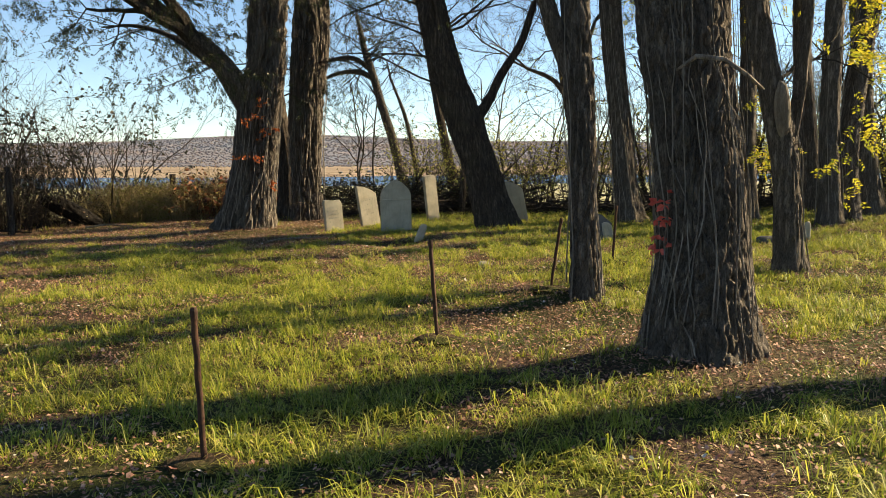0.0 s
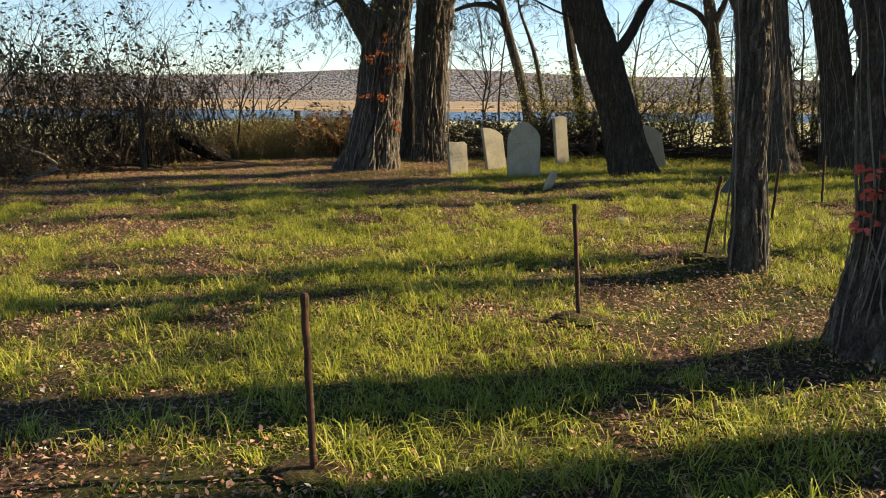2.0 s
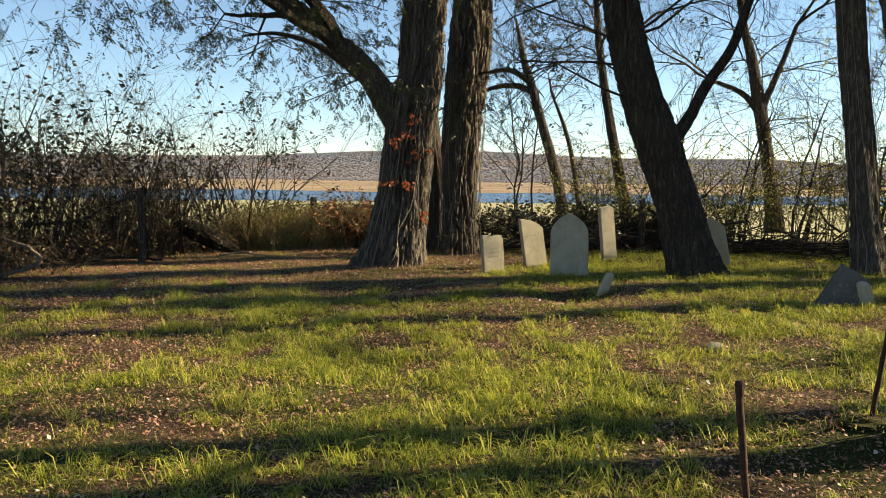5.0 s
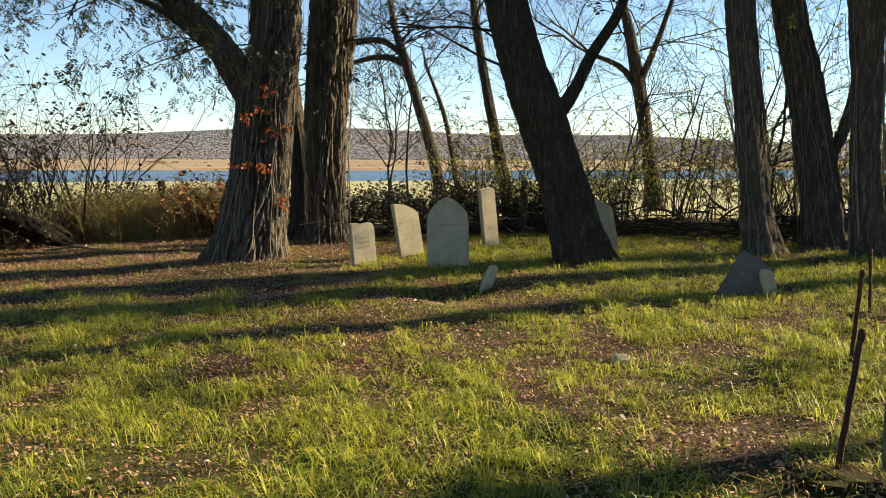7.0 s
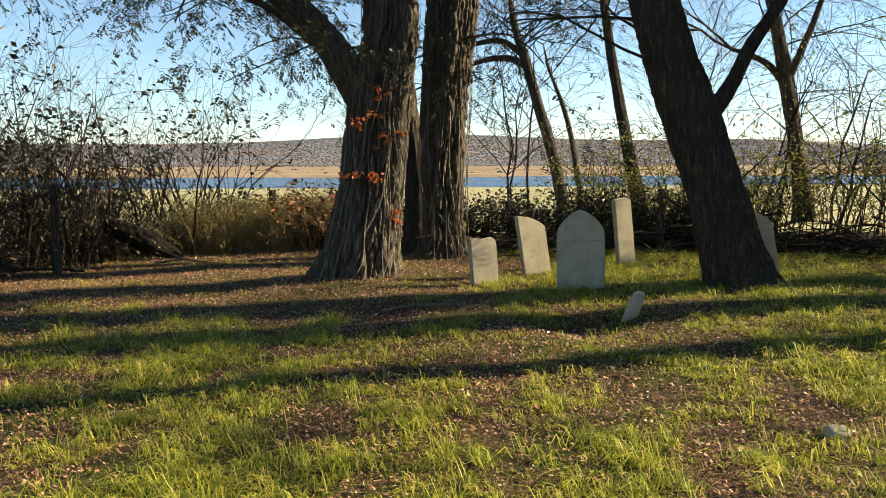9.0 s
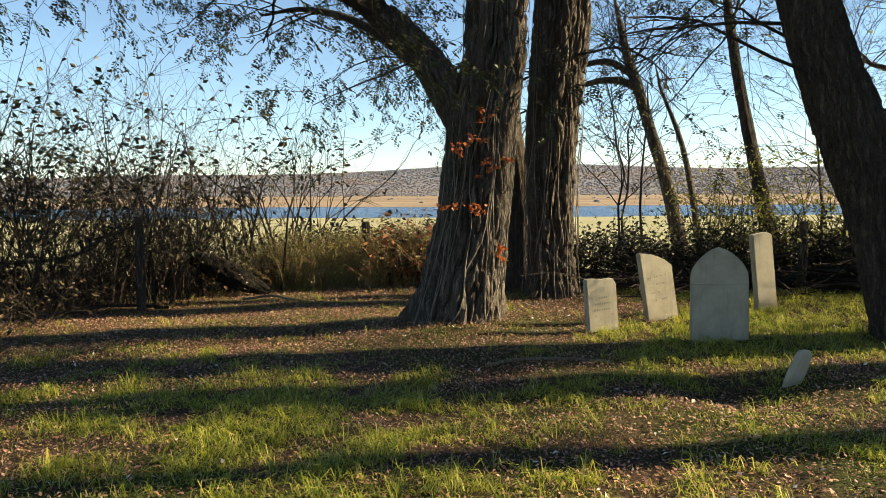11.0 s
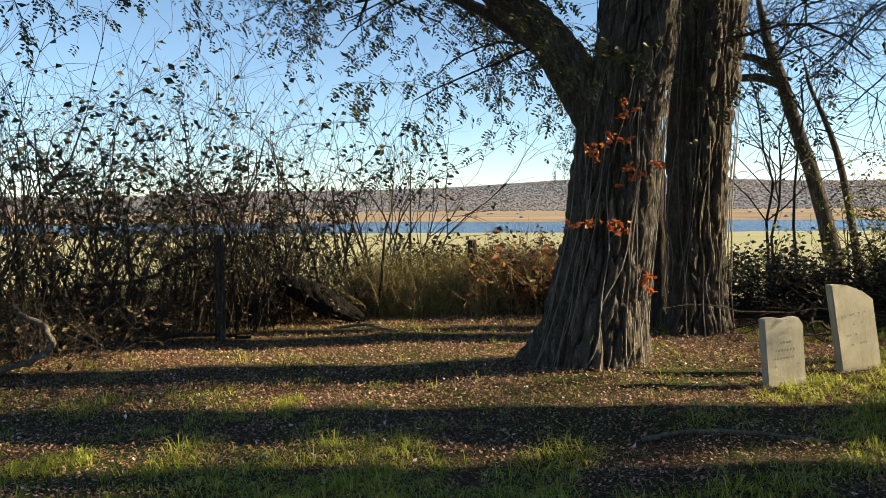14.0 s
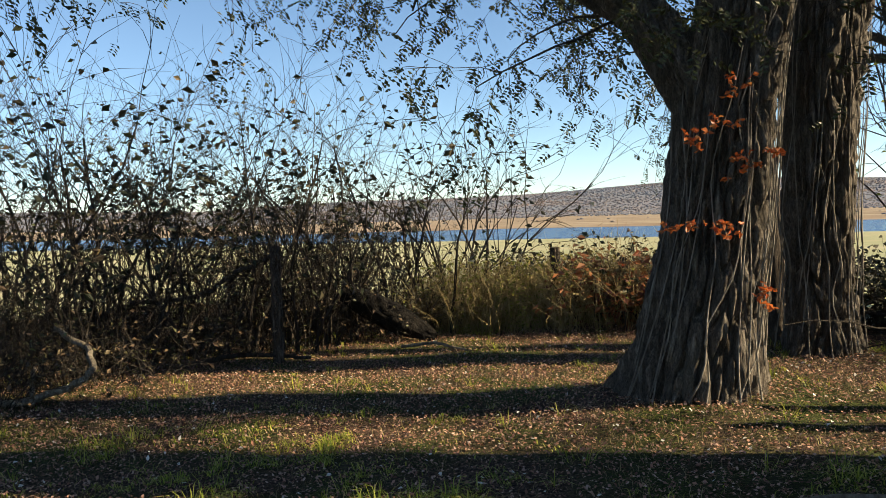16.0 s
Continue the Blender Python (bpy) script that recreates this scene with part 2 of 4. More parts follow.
def blades(name, mat, root, heading, height, width, bend, label):
    """Many curved blades in one mesh: each is two quads' width at the foot and one point at the tip."""
    n = len(root)
    side = np.stack([np.cos(heading), np.sin(heading), np.zeros(n)], 1)
    fwd = np.stack([-np.sin(heading), np.cos(heading), np.zeros(n)], 1)
    up = np.array([0, 0, 1.0])
    w, h, b = width[:, None], height[:, None], bend[:, None]
    mid = root + up * h * 0.55 + fwd * h * b * 0.3
    tip = root + up * h * (1 - 0.45 * b) + fwd * h * b
    v = np.stack([root - side * w / 2, root + side * w / 2, mid + side * w * 0.4, mid - side * w * 0.4, tip], 1).reshape(-1, 3)
    o = (np.arange(n) * 5)[:, None]
    loops = np.concatenate([o + 0, o + 1, o + 2, o + 3, o + 3, o + 2, o + 4], 1).reshape(-1)
    me = bpy.data.meshes.new(name)
    me.vertices.add(len(v))
    me.vertices.foreach_set("co", v.reshape(-1))
    me.loops.add(len(loops))
    me.loops.foreach_set("vertex_index", loops.astype(np.int32))
    me.polygons.add(2 * n)
    st = (np.arange(n) * 7)[:, None] + np.array([[0, 4]])
    me.polygons.foreach_set("loop_start", st.reshape(-1).astype(np.int32))
    me.materials.append(mat)
    me.update(calc_edges=True)
    me.validate()
    return tagged(new(name, me), label, name.replace("_", " "), "", "stuff")


# ---- terrain ----
RIVER = (math.sin(radians(22)), math.cos(radians(22)))
PA, PB, PC = 0.0262, 0.0074, 0.249


def along(x, y):
    return -x * RIVER[0] + y * RIVER[1]


def across(x, y):
    return x * RIVER[1] + y * RIVER[0]


def lump(x, y, cx, cy, r, h):
    return h * np.exp(-((x - cx) ** 2 + (y - cy) ** 2) / r ** 2)


def ground_z(x, y):
    x, y = np.asarray(x, float), np.asarray(y, float)
    near = PA * np.clip(x, -14, 12) + PB * np.clip(y, -10, 20) + PC
    near = near + 0.018 * np.sin(1.9 * x + 0.8 * y) * np.sin(1.3 * y - 0.5 * x) + 0.012 * np.sin(4.1 * x + 1.0) * np.sin(3.7 * y)
    near = near + lump(x, y, -4.7, 14.5, 0.9, 0.07) + lump(x, y, 1.15, 4.85, 0.8, 0.06) - lump(x, y, -1.75, 12.0, 0.45, 0.13) + lump(x, y, -1.1, 12.6, 0.6, 0.05) + lump(x, y, -0.45, 5.16, 0.4, 0.07) + lump(x, y, 0.4, 7.05, 0.4, 0.06) + lump(x, y, 0.9, 9.0, 0.45, 0.06)
    v = along(x, y)
    u = across(x, y)
    wig = 5 * np.sin(u / 70.0) + 3 * np.sin(u / 23.0 + 1)
    f = np.clip((v - 20) / 132.0, 0, 1)
    z = near * (1 - f) - 3.0 * f
    bank = np.clip((v + wig - 150) / 6, 0, 1)
    far = np.clip((v + wig - 258) / 5, 0, 1)
    z = z - 2.0 * bank + 2.35 * far
    s = np.clip((v - 1000) / 800.0, 0, 1)
    ridge = 48 + 8 * np.sin(u / 330.0 + 0.4) + 5 * np.sin(u / 130.0) - 0.018 * np.clip(-u - 250, 0, 900)
    return z + ridge * s * s * (3 - 2 * s)


def graded(fine0, fine1, step, out0, out1, grow):
    a, st = [fine1], step
    while a[-1] < out1:
        st = min(st * grow, 30)
        a.append(a[-1] + st)
    b, st = [fine0], step
    while b[-1] > out0:
        st = min(st * grow, 30)
        b.append(b[-1] - st)
    return np.array(b[:0:-1] + list(np.arange(fine0, fine1 - step / 2, step)) + a)


def build_ground():
    xs = graded(-14, 9, 0.24, -2600, 2200, 1.10)
    ys = graded(-3, 21, 0.24, -500, 2800, 1.07)
    X, Y = np.meshgrid(xs, ys)
    Z = ground_z(X, Y)
    v = np.stack([X, Y, Z], -1).reshape(-1, 3)
    nx, ny = len(xs), len(ys)
    i = (np.arange(ny - 1)[:, None] * nx + np.arange(nx - 1)[None]).reshape(-1)
    loops = np.stack([i, i + 1, i + nx + 1, i + nx], 1)
    me = bpy.data.meshes.new("ground")
    me.vertices.add(len(v))
    me.vertices.foreach_set("co", v.reshape(-1))
    me.loops.add(loops.size)
    me.loops.foreach_set("vertex_index", loops.reshape(-1).astype(np.int32))
    me.polygons.add(len(loops))
    me.polygons.foreach_set("loop_start", (np.arange(len(loops)) * 4).astype(np.int32))
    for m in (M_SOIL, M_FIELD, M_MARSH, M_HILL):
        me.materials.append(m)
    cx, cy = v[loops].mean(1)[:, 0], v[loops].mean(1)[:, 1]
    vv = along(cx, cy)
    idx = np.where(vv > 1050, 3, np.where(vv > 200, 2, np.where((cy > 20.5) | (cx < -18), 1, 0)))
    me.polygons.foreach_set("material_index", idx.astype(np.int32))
    me.update(calc_edges=True)
    me.shade_smooth()
    tagged(new("ground", me), "rough grassy graveyard ground running down to hayfield, marsh and hills", "ground", "", "structure")
    w = Soup()
    c = [(a * RIVER[1] - b * RIVER[0], a * RIVER[0] + b * RIVER[1], -3.35) for a, b in ((-2300, 140), (2000, 140), (2000, 285), (-2300, 285))]
    w.add(c, [(0, 1, 2, 3)])
    tagged(new("water", w.mesh("water", M_WATER)), "calm blue river beyond the field", "river", "", "structure")


build_ground()


def far_woods():
    """Crowns of the woods on the far hills."""
    base = np.array([(1, 0, 0), (0, 1, 0), (-1, 0, 0), (0, -1, 0), (0, 0, 0.45), (0, 0, -0.5)], float)
    fs = np.array([(0, 1, 4), (1, 2, 4), (2, 3, 4), (3, 0, 4), (1, 0, 5), (2, 1, 5), (3, 2, 5), (0, 3, 5)])
    rng = np.random.default_rng(5)
    n = 52000
    u, v = rng.uniform(-1350, 1000, n), 620 + 1230 * rng.random(n) ** 0.75
    m = 260
    u = np.concatenate([u, rng.uniform(-500, 450, m)])
    v = np.concatenate([v, rng.choice([300, 420, 640, 820], m) + rng.normal(0, 14, m)])
    x, y = u * RIVER[1] - v * RIVER[0], u * RIVER[0] + v * RIVER[1]
    r = rng.uniform(1.5, 3.0, n + m) * np.clip(np.concatenate([v[:n], np.full(m, 900.0)]) / 1200, 0.55, 1.2)
    r[n:] = rng.uniform(0.5, 1.6, m)
    z = ground_z(x, y) + r * 0.15
    P = np.stack([x, y, z], 1)[:, None] + base[None] * r[:, None, None] * rng.uniform(0.75, 1.25, (n + m, len(base), 1))
    F = (fs[None] + (np.arange(n + m) * len(base))[:, None, None]).reshape(-1, 3)
    me = bpy.data.meshes.new("far_woods")
    me.vertices.add(P.shape[0] * P.shape[1])
    me.vertices.foreach_set("co", P.reshape(-1))
    me.loops.add(F.size)
    me.loops.foreach_set("vertex_index", F.reshape(-1).astype(np.int32))
    me.polygons.add(len(F))
    me.polygons.foreach_set("loop_start", (np.arange(len(F)) * 3).astype(np.int32))
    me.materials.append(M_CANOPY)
    me.update(calc_edges=True)
    me.shade_smooth()
    tagged(new("far_woods", me), "autumn woods covering the far hills, distance haze tinted into their colour", "woods", "", "stuff")


far_woods()


# ---- trees ----
def spline(pts, n):
    """Points and radii along a smooth curve through rows of x, y, z, r."""
    p = np.array([pts[0]] + list(pts) + [pts[-1]], float)
    p[0] = 2 * p[1] - p[2]
    p[-1] = 2 * p[-2] - p[-3]
    out = []
    for t in np.linspace(0, len(pts) - 1 - 1e-6, n):
        i = int(t)
        f = t - i
        a, b, c, d = p[i:i + 4]
        out.append(0.5 * (2 * b + (c - a) * f + (2 * a - 5 * b + 4 * c - d) * f * f + (3 * b - a - 3 * c + d) * f ** 3))
    return np.array(out)


def bark_tube(pts, sides, rings, depth, flare=0.0, seed=0, cells=15, run=4.2, flute=0.05):
    """A trunk with furrowed bark: plates between deep crooked furrows, and root flare at the foot."""
    s = Soup()
    c = spline(pts, rings)
    rows = []
    length = np.concatenate([[0], np.cumsum(np.linalg.norm(np.diff(c[:, :3], axis=0), axis=1))])
    th = np.linspace(0, 2 * np.pi, sides, endpoint=False)
    for i in range(rings):
        d = Vector(c[min(i + 1, rings - 1), :3] - c[max(i - 1, 0), :3]).normalized()
        a = Vector((0, 1, 0)).cross(d).normalized()
        b = d.cross(a)
        h = length[i]
        r0 = c[i, 3]
        fl = flare * math.exp(-h / 0.30)
        for w in th:
            q = Vector((math.cos(w) * cells / 6.28, math.sin(w) * cells / 6.28, h * run + seed * 7.3))
            n1 = noise.noise(Vector((q.x * 0.5, q.y * 0.5, q.z * 0.35)))
            n2 = abs(noise.noise(Vector((q.x * 1.3 + n1 * 1.2, q.y * 1.3 - n1 * 0.8, q.z))))
            n3 = noise.noise(Vector((q.x * 3.1, q.y * 3.1, q.z * 3.0)))
            furrow = min(n2 * 3.6, 1.0) - 0.72
            lobes = 0.55 + 0.75 * max(0.0, math.sin(5 * w + seed + 1.5 * noise.noise(Vector((w, seed, 0.4))))) ** 1.5
            n0 = noise.noise(Vector((math.cos(w) * 1.7 + seed, math.sin(w) * 1.7, h * 0.3)))
            r = r0 * (1 + 0.07 * n1 + flute * 2.2 * n0) + depth * (furrow + 0.35 * n3) + fl * lobes
            rows.append(tuple(Vector(c[i, :3]) + (a * math.cos(w) + b * math.sin(w)) * r))
    fs = []
    for i in range(rings - 1):
        for k in range(sides):
            k2 = (k + 1) % sides
            fs.append((i * sides + k, i * sides + k2, (i + 1) * sides + k2, (i + 1) * sides + k))
    s.add(rows, fs)
    return s


def wander(p, d, length, r0, r1, steps, bend, droop):
    pts, rad = [p.copy()], [r0]
    for i in range(steps):
        d = (d + Vector((random.gauss(0, bend), random.gauss(0, bend), random.gauss(0, bend) - droop))).normalized()
        p = p + d * (length / steps)
        pts.append(p.copy())
        rad.append(r0 + (r1 - r0) * (i + 1) / steps)
    return pts, rad, d


def grow(wood, leaves, p, d, length, r, level, droop=0.03, leafy=0.5, leaf=0.05, kids=4, pinnate=True, fan=0.75):
    steps = 6 if level > 1 else 5
    pts, rad, d2 = wander(p, d, length, r, r * 0.4, steps, 0.16, droop)
    wood.tube(pts, rad, 6 if level > 2 else (4 if level > 1 else 3), cap=False)
    if level > 0:
        for i in range(kids):
            k = random.randint(2, steps)
            q = pts[k]
            ax = (pts[k] - pts[k - 1]).normalized()
            out = Vector((random.gauss(0, 1), random.gauss(0, 1), random.gauss(0, 0.7)))
            out = (out - ax * out.dot(ax)).normalized()
            grow(wood, leaves, q, (ax * 0.75 + out * fan).normalized(), length * random.uniform(0.45, 0.7), max(rad[k] * 0.6, 0.0034), level - 1, droop * 1.25, leafy, leaf, kids, pinnate, fan)
    if level <= 1 and leafy > 0:
        for k in range(1, steps + 1):
            if random.random() > leafy:
                continue
            ax = (pts[k] - pts[k - 1]).normalized()
            out = (ax * 0.4 + Vector((random.gauss(0, 0.6), random.gauss(0, 0.6), -0.5))).normalized()
            if pinnate:
                for j in range(4):
                    q = pts[k] + out * leaf * (0.5 + 0.6 * j)
                    for sgn in (-1, 1):
                        sd = out.cross(Vector((0.3, 0.5, 0.8))).normalized() * sgn
                        leaves.leaf(q, sd + out * 0.4, leaf * random.uniform(0.7, 1.1), 0.5)
            else:
                leaves.leaf(pts[k], out, leaf * random.uniform(0.7, 1.3), 0.6)


def vines(parent, pts, count, reach, seed, mat=None, thick=0.0075):
    """Dead creeper stems that run up the bark."""
    rnd = random.Random(seed)
    c = spline(pts, 60)
    for j in range(count):
        w = rnd.uniform(0, 6.28)
        top = rnd.uniform(0.5, 1.0) * reach
        i0 = int(rnd.uniform(0, 0.25) * 60) if rnd.random() < 0.4 else 0
        i1 = max(i0 + 10, min(59, int(60 * top)))
        P, R = [], []
        ph, fr = rnd.uniform(0, 6), rnd.uniform(0.15, 0.4)
        dr = rnd.uniform(-0.02, 0.02)
        sway = rnd.choice((0.02, 0.04, 0.06, 0.14))
        for i in range(i0, i1, 2):
            ww = w + dr * (i - i0) + sway * (math.sin(i * fr + ph) + 0.4 * math.sin(i * fr * 2.3 + 2 * ph))
            fl = 0.3 * c[0, 3] * math.exp(-i / 6.0)
            r = c[i, 3] * 1.06 + fl + 0.016 + 0.014 * math.sin(i * 0.31 + ph)
            P.append((c[i, 0] + math.cos(ww) * r, c[i, 1] + math.sin(ww) * r, c[i, 2]))
            R.append(thick * (1.25 - 0.7 * (i - i0) / (i1 - i0)) * rnd.uniform(0.9, 1.15))
        s = Soup()
        s.tube(P, R, 5)
        part_of("vine", s, mat or M_VINE, parent, "", True)


def tree(label, trunk, limbs=(), mat=None, sides=72, rings=110, depth=0.03, flare=0.12, height=9.0, seed=1, vine=0, crown=7, leafy=0.25, leaf_mat=None, group="graveyard trees", wide=2.2, cells=15, level=3, kids=4, low=24, run=4.2, flute=0.05, stem=0.0056):
    """A tree with its foot at the trunk's first point; limbs are rows like the trunk's."""
    random.seed(seed)
    mat = mat or M_BARK
    x, y, z = trunk[0][:3]
    z0 = float(ground_z(x, y))
    ob = thing("tree", (x, y, z0), label, "tree", group)
    loc = lambda rows: [(a - x, b - y, c - z0, r) for a, b, c, r in rows]
    body = loc(trunk)
    body[0] = (body[0][0], body[0][1], -0.12, body[0][3])
    last, prev = body[-1], body[-2]
    d = (Vector(last[:3]) - Vector(prev[:3])).normalized()
    d = (d + Vector((0, 0, 0.5))).normalized()
    rest = max(height - last[2], 0.5)
    top = body + [tuple(Vector(last[:3]) + d * rest * f) + (last[3] * s,) for f, s in ((0.35, 0.85), (0.7, 0.6), (1.0, 0.3))]
    part_of("trunk", bark_tube(top, sides, rings, depth, flare, seed, cells, run, flute), mat, ob, "", True)
    wood, leaves = Soup(), Soup()
    for rows in limbs:
        rows = loc(rows)
        part_of("limb", bark_tube(rows, max(14, sides // 2), 36, depth * 0.6, 0, seed + 3, cells * 0.6), mat, ob, "", True)
        e, e0 = Vector(rows[-1][:3]), Vector(rows[-2][:3])
        for j in range(2):
            grow(wood, leaves, e, ((e - e0).normalized() + Vector((random.gauss(0, 0.35), random.gauss(0, 0.35), 0.15))).normalized(), wide, rows[-1][3] * 0.75, level, 0.02, leafy, 0.05, kids)
    c = spline(top, 40)
    for j in range(crown):
        k = random.randint(low, 39)
        w = random.uniform(0, 6.28)
        grow(wood, leaves, Vector(c[k, :3]), Vector((math.cos(w), math.sin(w), random.uniform(0.2, 0.9))).normalized(), wide * random.uniform(0.8, 1.3), min(max(c[k, 3] * 0.4, 0.015), 0.022), level, 0.03, leafy, 0.05, kids)
    if wood.n:
        tagged(part_of("branches", wood, M_TWIG, ob, "bare dark branches and twigs"), kind="stuff")
    if leaves.n:
        part_of("crown", leaves, leaf_mat or M_LEAF_GREEN, ob, "sparse drooping compound leaves")
    if vine:
        vines(ob, body + top[len(body):len(body) + 1], vine, 0.95, seed, None, stem)
    return ob


def creeper_leaves(parent, spots, mat, count, size, seed, label):
    rnd = random.Random(seed)
    random.seed(seed)
    s = Soup()
    for cx, cy, cz, sx, sz in spots:
        for i in range(count):
            p = Vector((cx + rnd.gauss(0, sx), cy + rnd.gauss(0, 0.03), cz + rnd.gauss(0, sz)))
            for j in range(3):
                s.leaf(p, Vector((rnd.gauss(0, 0.7), rnd.uniform(-0.9, -0.1), rnd.uniform(-0.9, 0.3))), size * rnd.uniform(0.7, 1.2), 0.62)
    return part_of("creeper_leaves", s, mat, parent, label)


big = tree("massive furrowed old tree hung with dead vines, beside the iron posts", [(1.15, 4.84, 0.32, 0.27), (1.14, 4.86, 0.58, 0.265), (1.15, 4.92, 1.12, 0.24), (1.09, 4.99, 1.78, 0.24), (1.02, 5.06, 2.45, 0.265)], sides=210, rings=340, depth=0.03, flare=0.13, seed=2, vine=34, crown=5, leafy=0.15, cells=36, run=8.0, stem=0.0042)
arm = Soup()
arm.tube([(-0.22, -0.15, 1.62), (-0.14, -0.27, 1.68), (0.0, -0.3, 1.66), (0.12, -0.29, 1.58), (0.22, -0.27, 1.50)], [0.008, 0.014, 0.013, 0.012, 0.007], 7)
part_of("vine", arm, M_VINE, big, "thick bent vine stem across the trunk", True)
creeper_leaves(big, [(-0.27, -0.05, 0.62, 0.04, 0.035), (-0.28, -0.05, 0.74, 0.03, 0.03), (-0.26, -0.05, 0.86, 0.03, 0.04)], M_LEAF_CORAL, 5, 0.055, 4, "coral red creeper leaves")
tree("slender rough-barked tree forking above head height", [(0.67, 6.87, 0.32, 0.12), (0.64, 6.93, 0.93, 0.11), (0.62, 7.01, 1.68, 0.115), (0.59, 7.06, 2.18, 0.12), (0.55, 7.14, 2.92, 0.12)], [[(0.58, 7.07, 2.1, 0.08), (0.40, 7.09, 2.58, 0.08), (0.25, 7.12, 3.0, 0.07)]], sides=110, rings=200, depth=0.024, flare=0.06, seed=3, vine=6, crown=4, leafy=0.1, height=7, run=7.0)
stripped = tree("slender tree with a bare patch of stripped bark", [(2.83, 8.35, 0.39, 0.14), (2.8, 8.43, 1.13, 0.12), (2.75, 8.49, 1.7, 0.13), (2.62, 8.54, 2.26, 0.12), (2.47, 8.62, 3.11, 0.11)], [[(2.8, 8.49, 1.5, 0.06), (2.92, 8.56, 2.26, 0.06), (3.01, 8.66, 3.2, 0.055)]], sides=56, rings=130, depth=0.018, flare=0.07, seed=4, vine=5, crown=7, leafy=0.6, leaf_mat=M_LEAF_YELLOW, height=7, low=17, wide=1.5)
bm = bmesh.new()
bmesh.ops.create_icosphere(bm, subdivisions=3, radius=1)
for v in bm.verts:
    v.co = Vector((v.co.x * 0.085, v.co.y * 0.06, v.co.z * 0.27 + 0.08 * v.co.x)) * (1 + 0.12 * noise.noise(v.co * 4))
    v.co += Vector((-0.13 - 0.16 * v.co.z, 0.03, 1.62))
part("bare_wood", bm, M_PALE_WOOD, stripped, "pale patch of stripped wood", True)
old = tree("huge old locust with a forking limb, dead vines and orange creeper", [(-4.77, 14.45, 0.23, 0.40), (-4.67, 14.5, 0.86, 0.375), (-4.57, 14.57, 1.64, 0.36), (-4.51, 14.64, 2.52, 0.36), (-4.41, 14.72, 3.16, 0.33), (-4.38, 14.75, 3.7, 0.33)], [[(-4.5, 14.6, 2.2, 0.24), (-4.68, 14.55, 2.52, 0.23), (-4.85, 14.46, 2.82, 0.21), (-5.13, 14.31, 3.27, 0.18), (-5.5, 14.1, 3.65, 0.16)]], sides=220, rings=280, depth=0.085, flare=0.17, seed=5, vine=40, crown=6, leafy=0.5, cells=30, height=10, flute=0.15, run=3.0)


def hanging_sprays(ob, rows, count, seed, leaf_mat, length=1.7, label="drooping twigs with dark compound leaves"):
    """A long limb from which leafy twigs hang down."""
    random.seed(seed)
    base = ob.matrix_basis.translation
    rows = [(a - base.x, b - base.y, c - base.z, r) for a, b, c, r in rows]
    part_of("limb", bark_tube(rows, 16, 40, 0.006, 0, seed, 8), M_BARK_DARK, ob, "", True)
    c = spline(rows, 50)
    wood, leaves = Soup(), Soup()
    for j in range(count):
        k = random.randint(8, 49)
        w = random.uniform(0, 6.28)
        grow(wood, leaves, Vector(c[k, :3]), Vector((math.cos(w) - 0.25, math.sin(w) * 0.8, random.uniform(-0.45, 0.35))).normalized(), length * random.uniform(0.6, 1.15), 0.013, 2, 0.055, 0.8, 0.055, 3)
    tagged(part_of("branches", wood, M_TWIG, ob, label), kind="stuff")
    tagged(part_of("crown", leaves, leaf_mat, ob, "dark compound leaves"), kind="stuff")


hanging_sprays(old, [(-5.45, 14.12, 3.6, 0.15), (-6.1, 13.7, 4.2, 0.11), (-7.0, 13.2, 4.7, 0.08), (-8.0, 12.8, 4.9, 0.05), (-9.0, 12.5, 4.9, 0.02)], 17, 51, M_LEAF_GREEN)
hanging_sprays(old, [(-4.95, 14.4, 2.95, 0.09), (-5.4, 14.5, 3.3, 0.07), (-6.1, 14.7, 3.75, 0.05), (-6.9, 14.9, 4.0, 0.035), (-7.6, 15.0, 4.0, 0.015)], 15, 52, M_LEAF_GREEN, 1.3)
hanging_sprays(old, [(-4.5, 14.6, 5.4, 0.12), (-5.6, 13.6, 5.6, 0.09), (-7.2, 12.2, 5.4, 0.06), (-8.8, 11.2, 4.9, 0.03), (-9.8, 10.6, 4.5, 0.012)], 18, 53, M_LEAF_GREEN)
hanging_sprays(old, [(-4.5, 14.7, 4.8, 0.12), (-5.6, 15.4, 5.4, 0.09), (-7.4, 16.4, 5.6, 0.06), (-9.0, 17.0, 5.3, 0.02)], 12, 54, M_LEAF_GREEN)
creeper_leaves(old, [(0.44, -0.44, 1.24, 0.13, 0.028), (0.16, -0.54, 1.26, 0.10, 0.045), (0.64, -0.28, 1.75, 0.12, 0.022), (0.52, -0.34, 1.66, 0.07, 0.035), (0.38, -0.40, 1.95, 0.08, 0.035), (0.2, -0.47, 1.85, 0.05, 0.035), (0.63, -0.32, 0.78, 0.03, 0.05), (0.46, -0.34, 2.24, 0.05, 0.06)], M_LEAF_ORANGE, 11, 0.052, 6, "orange creeper leaves")
tree("tall old locust with pale sunlit vines, standing behind the forked one", [(-4.2, 16.75, 0.26, 0.31), (-4.2, 16.78, 1.0, 0.31), (-4.2, 16.8, 1.61, 0.33), (-4.17, 16.87, 2.82, 0.34), (-4.11, 16.95, 4.04, 0.34)], sides=180, rings=220, depth=0.085, flare=0.14, seed=6, vine=30, crown=13, leafy=0.5, height=10, low=20, flute=0.15, run=3.0, cells=24)
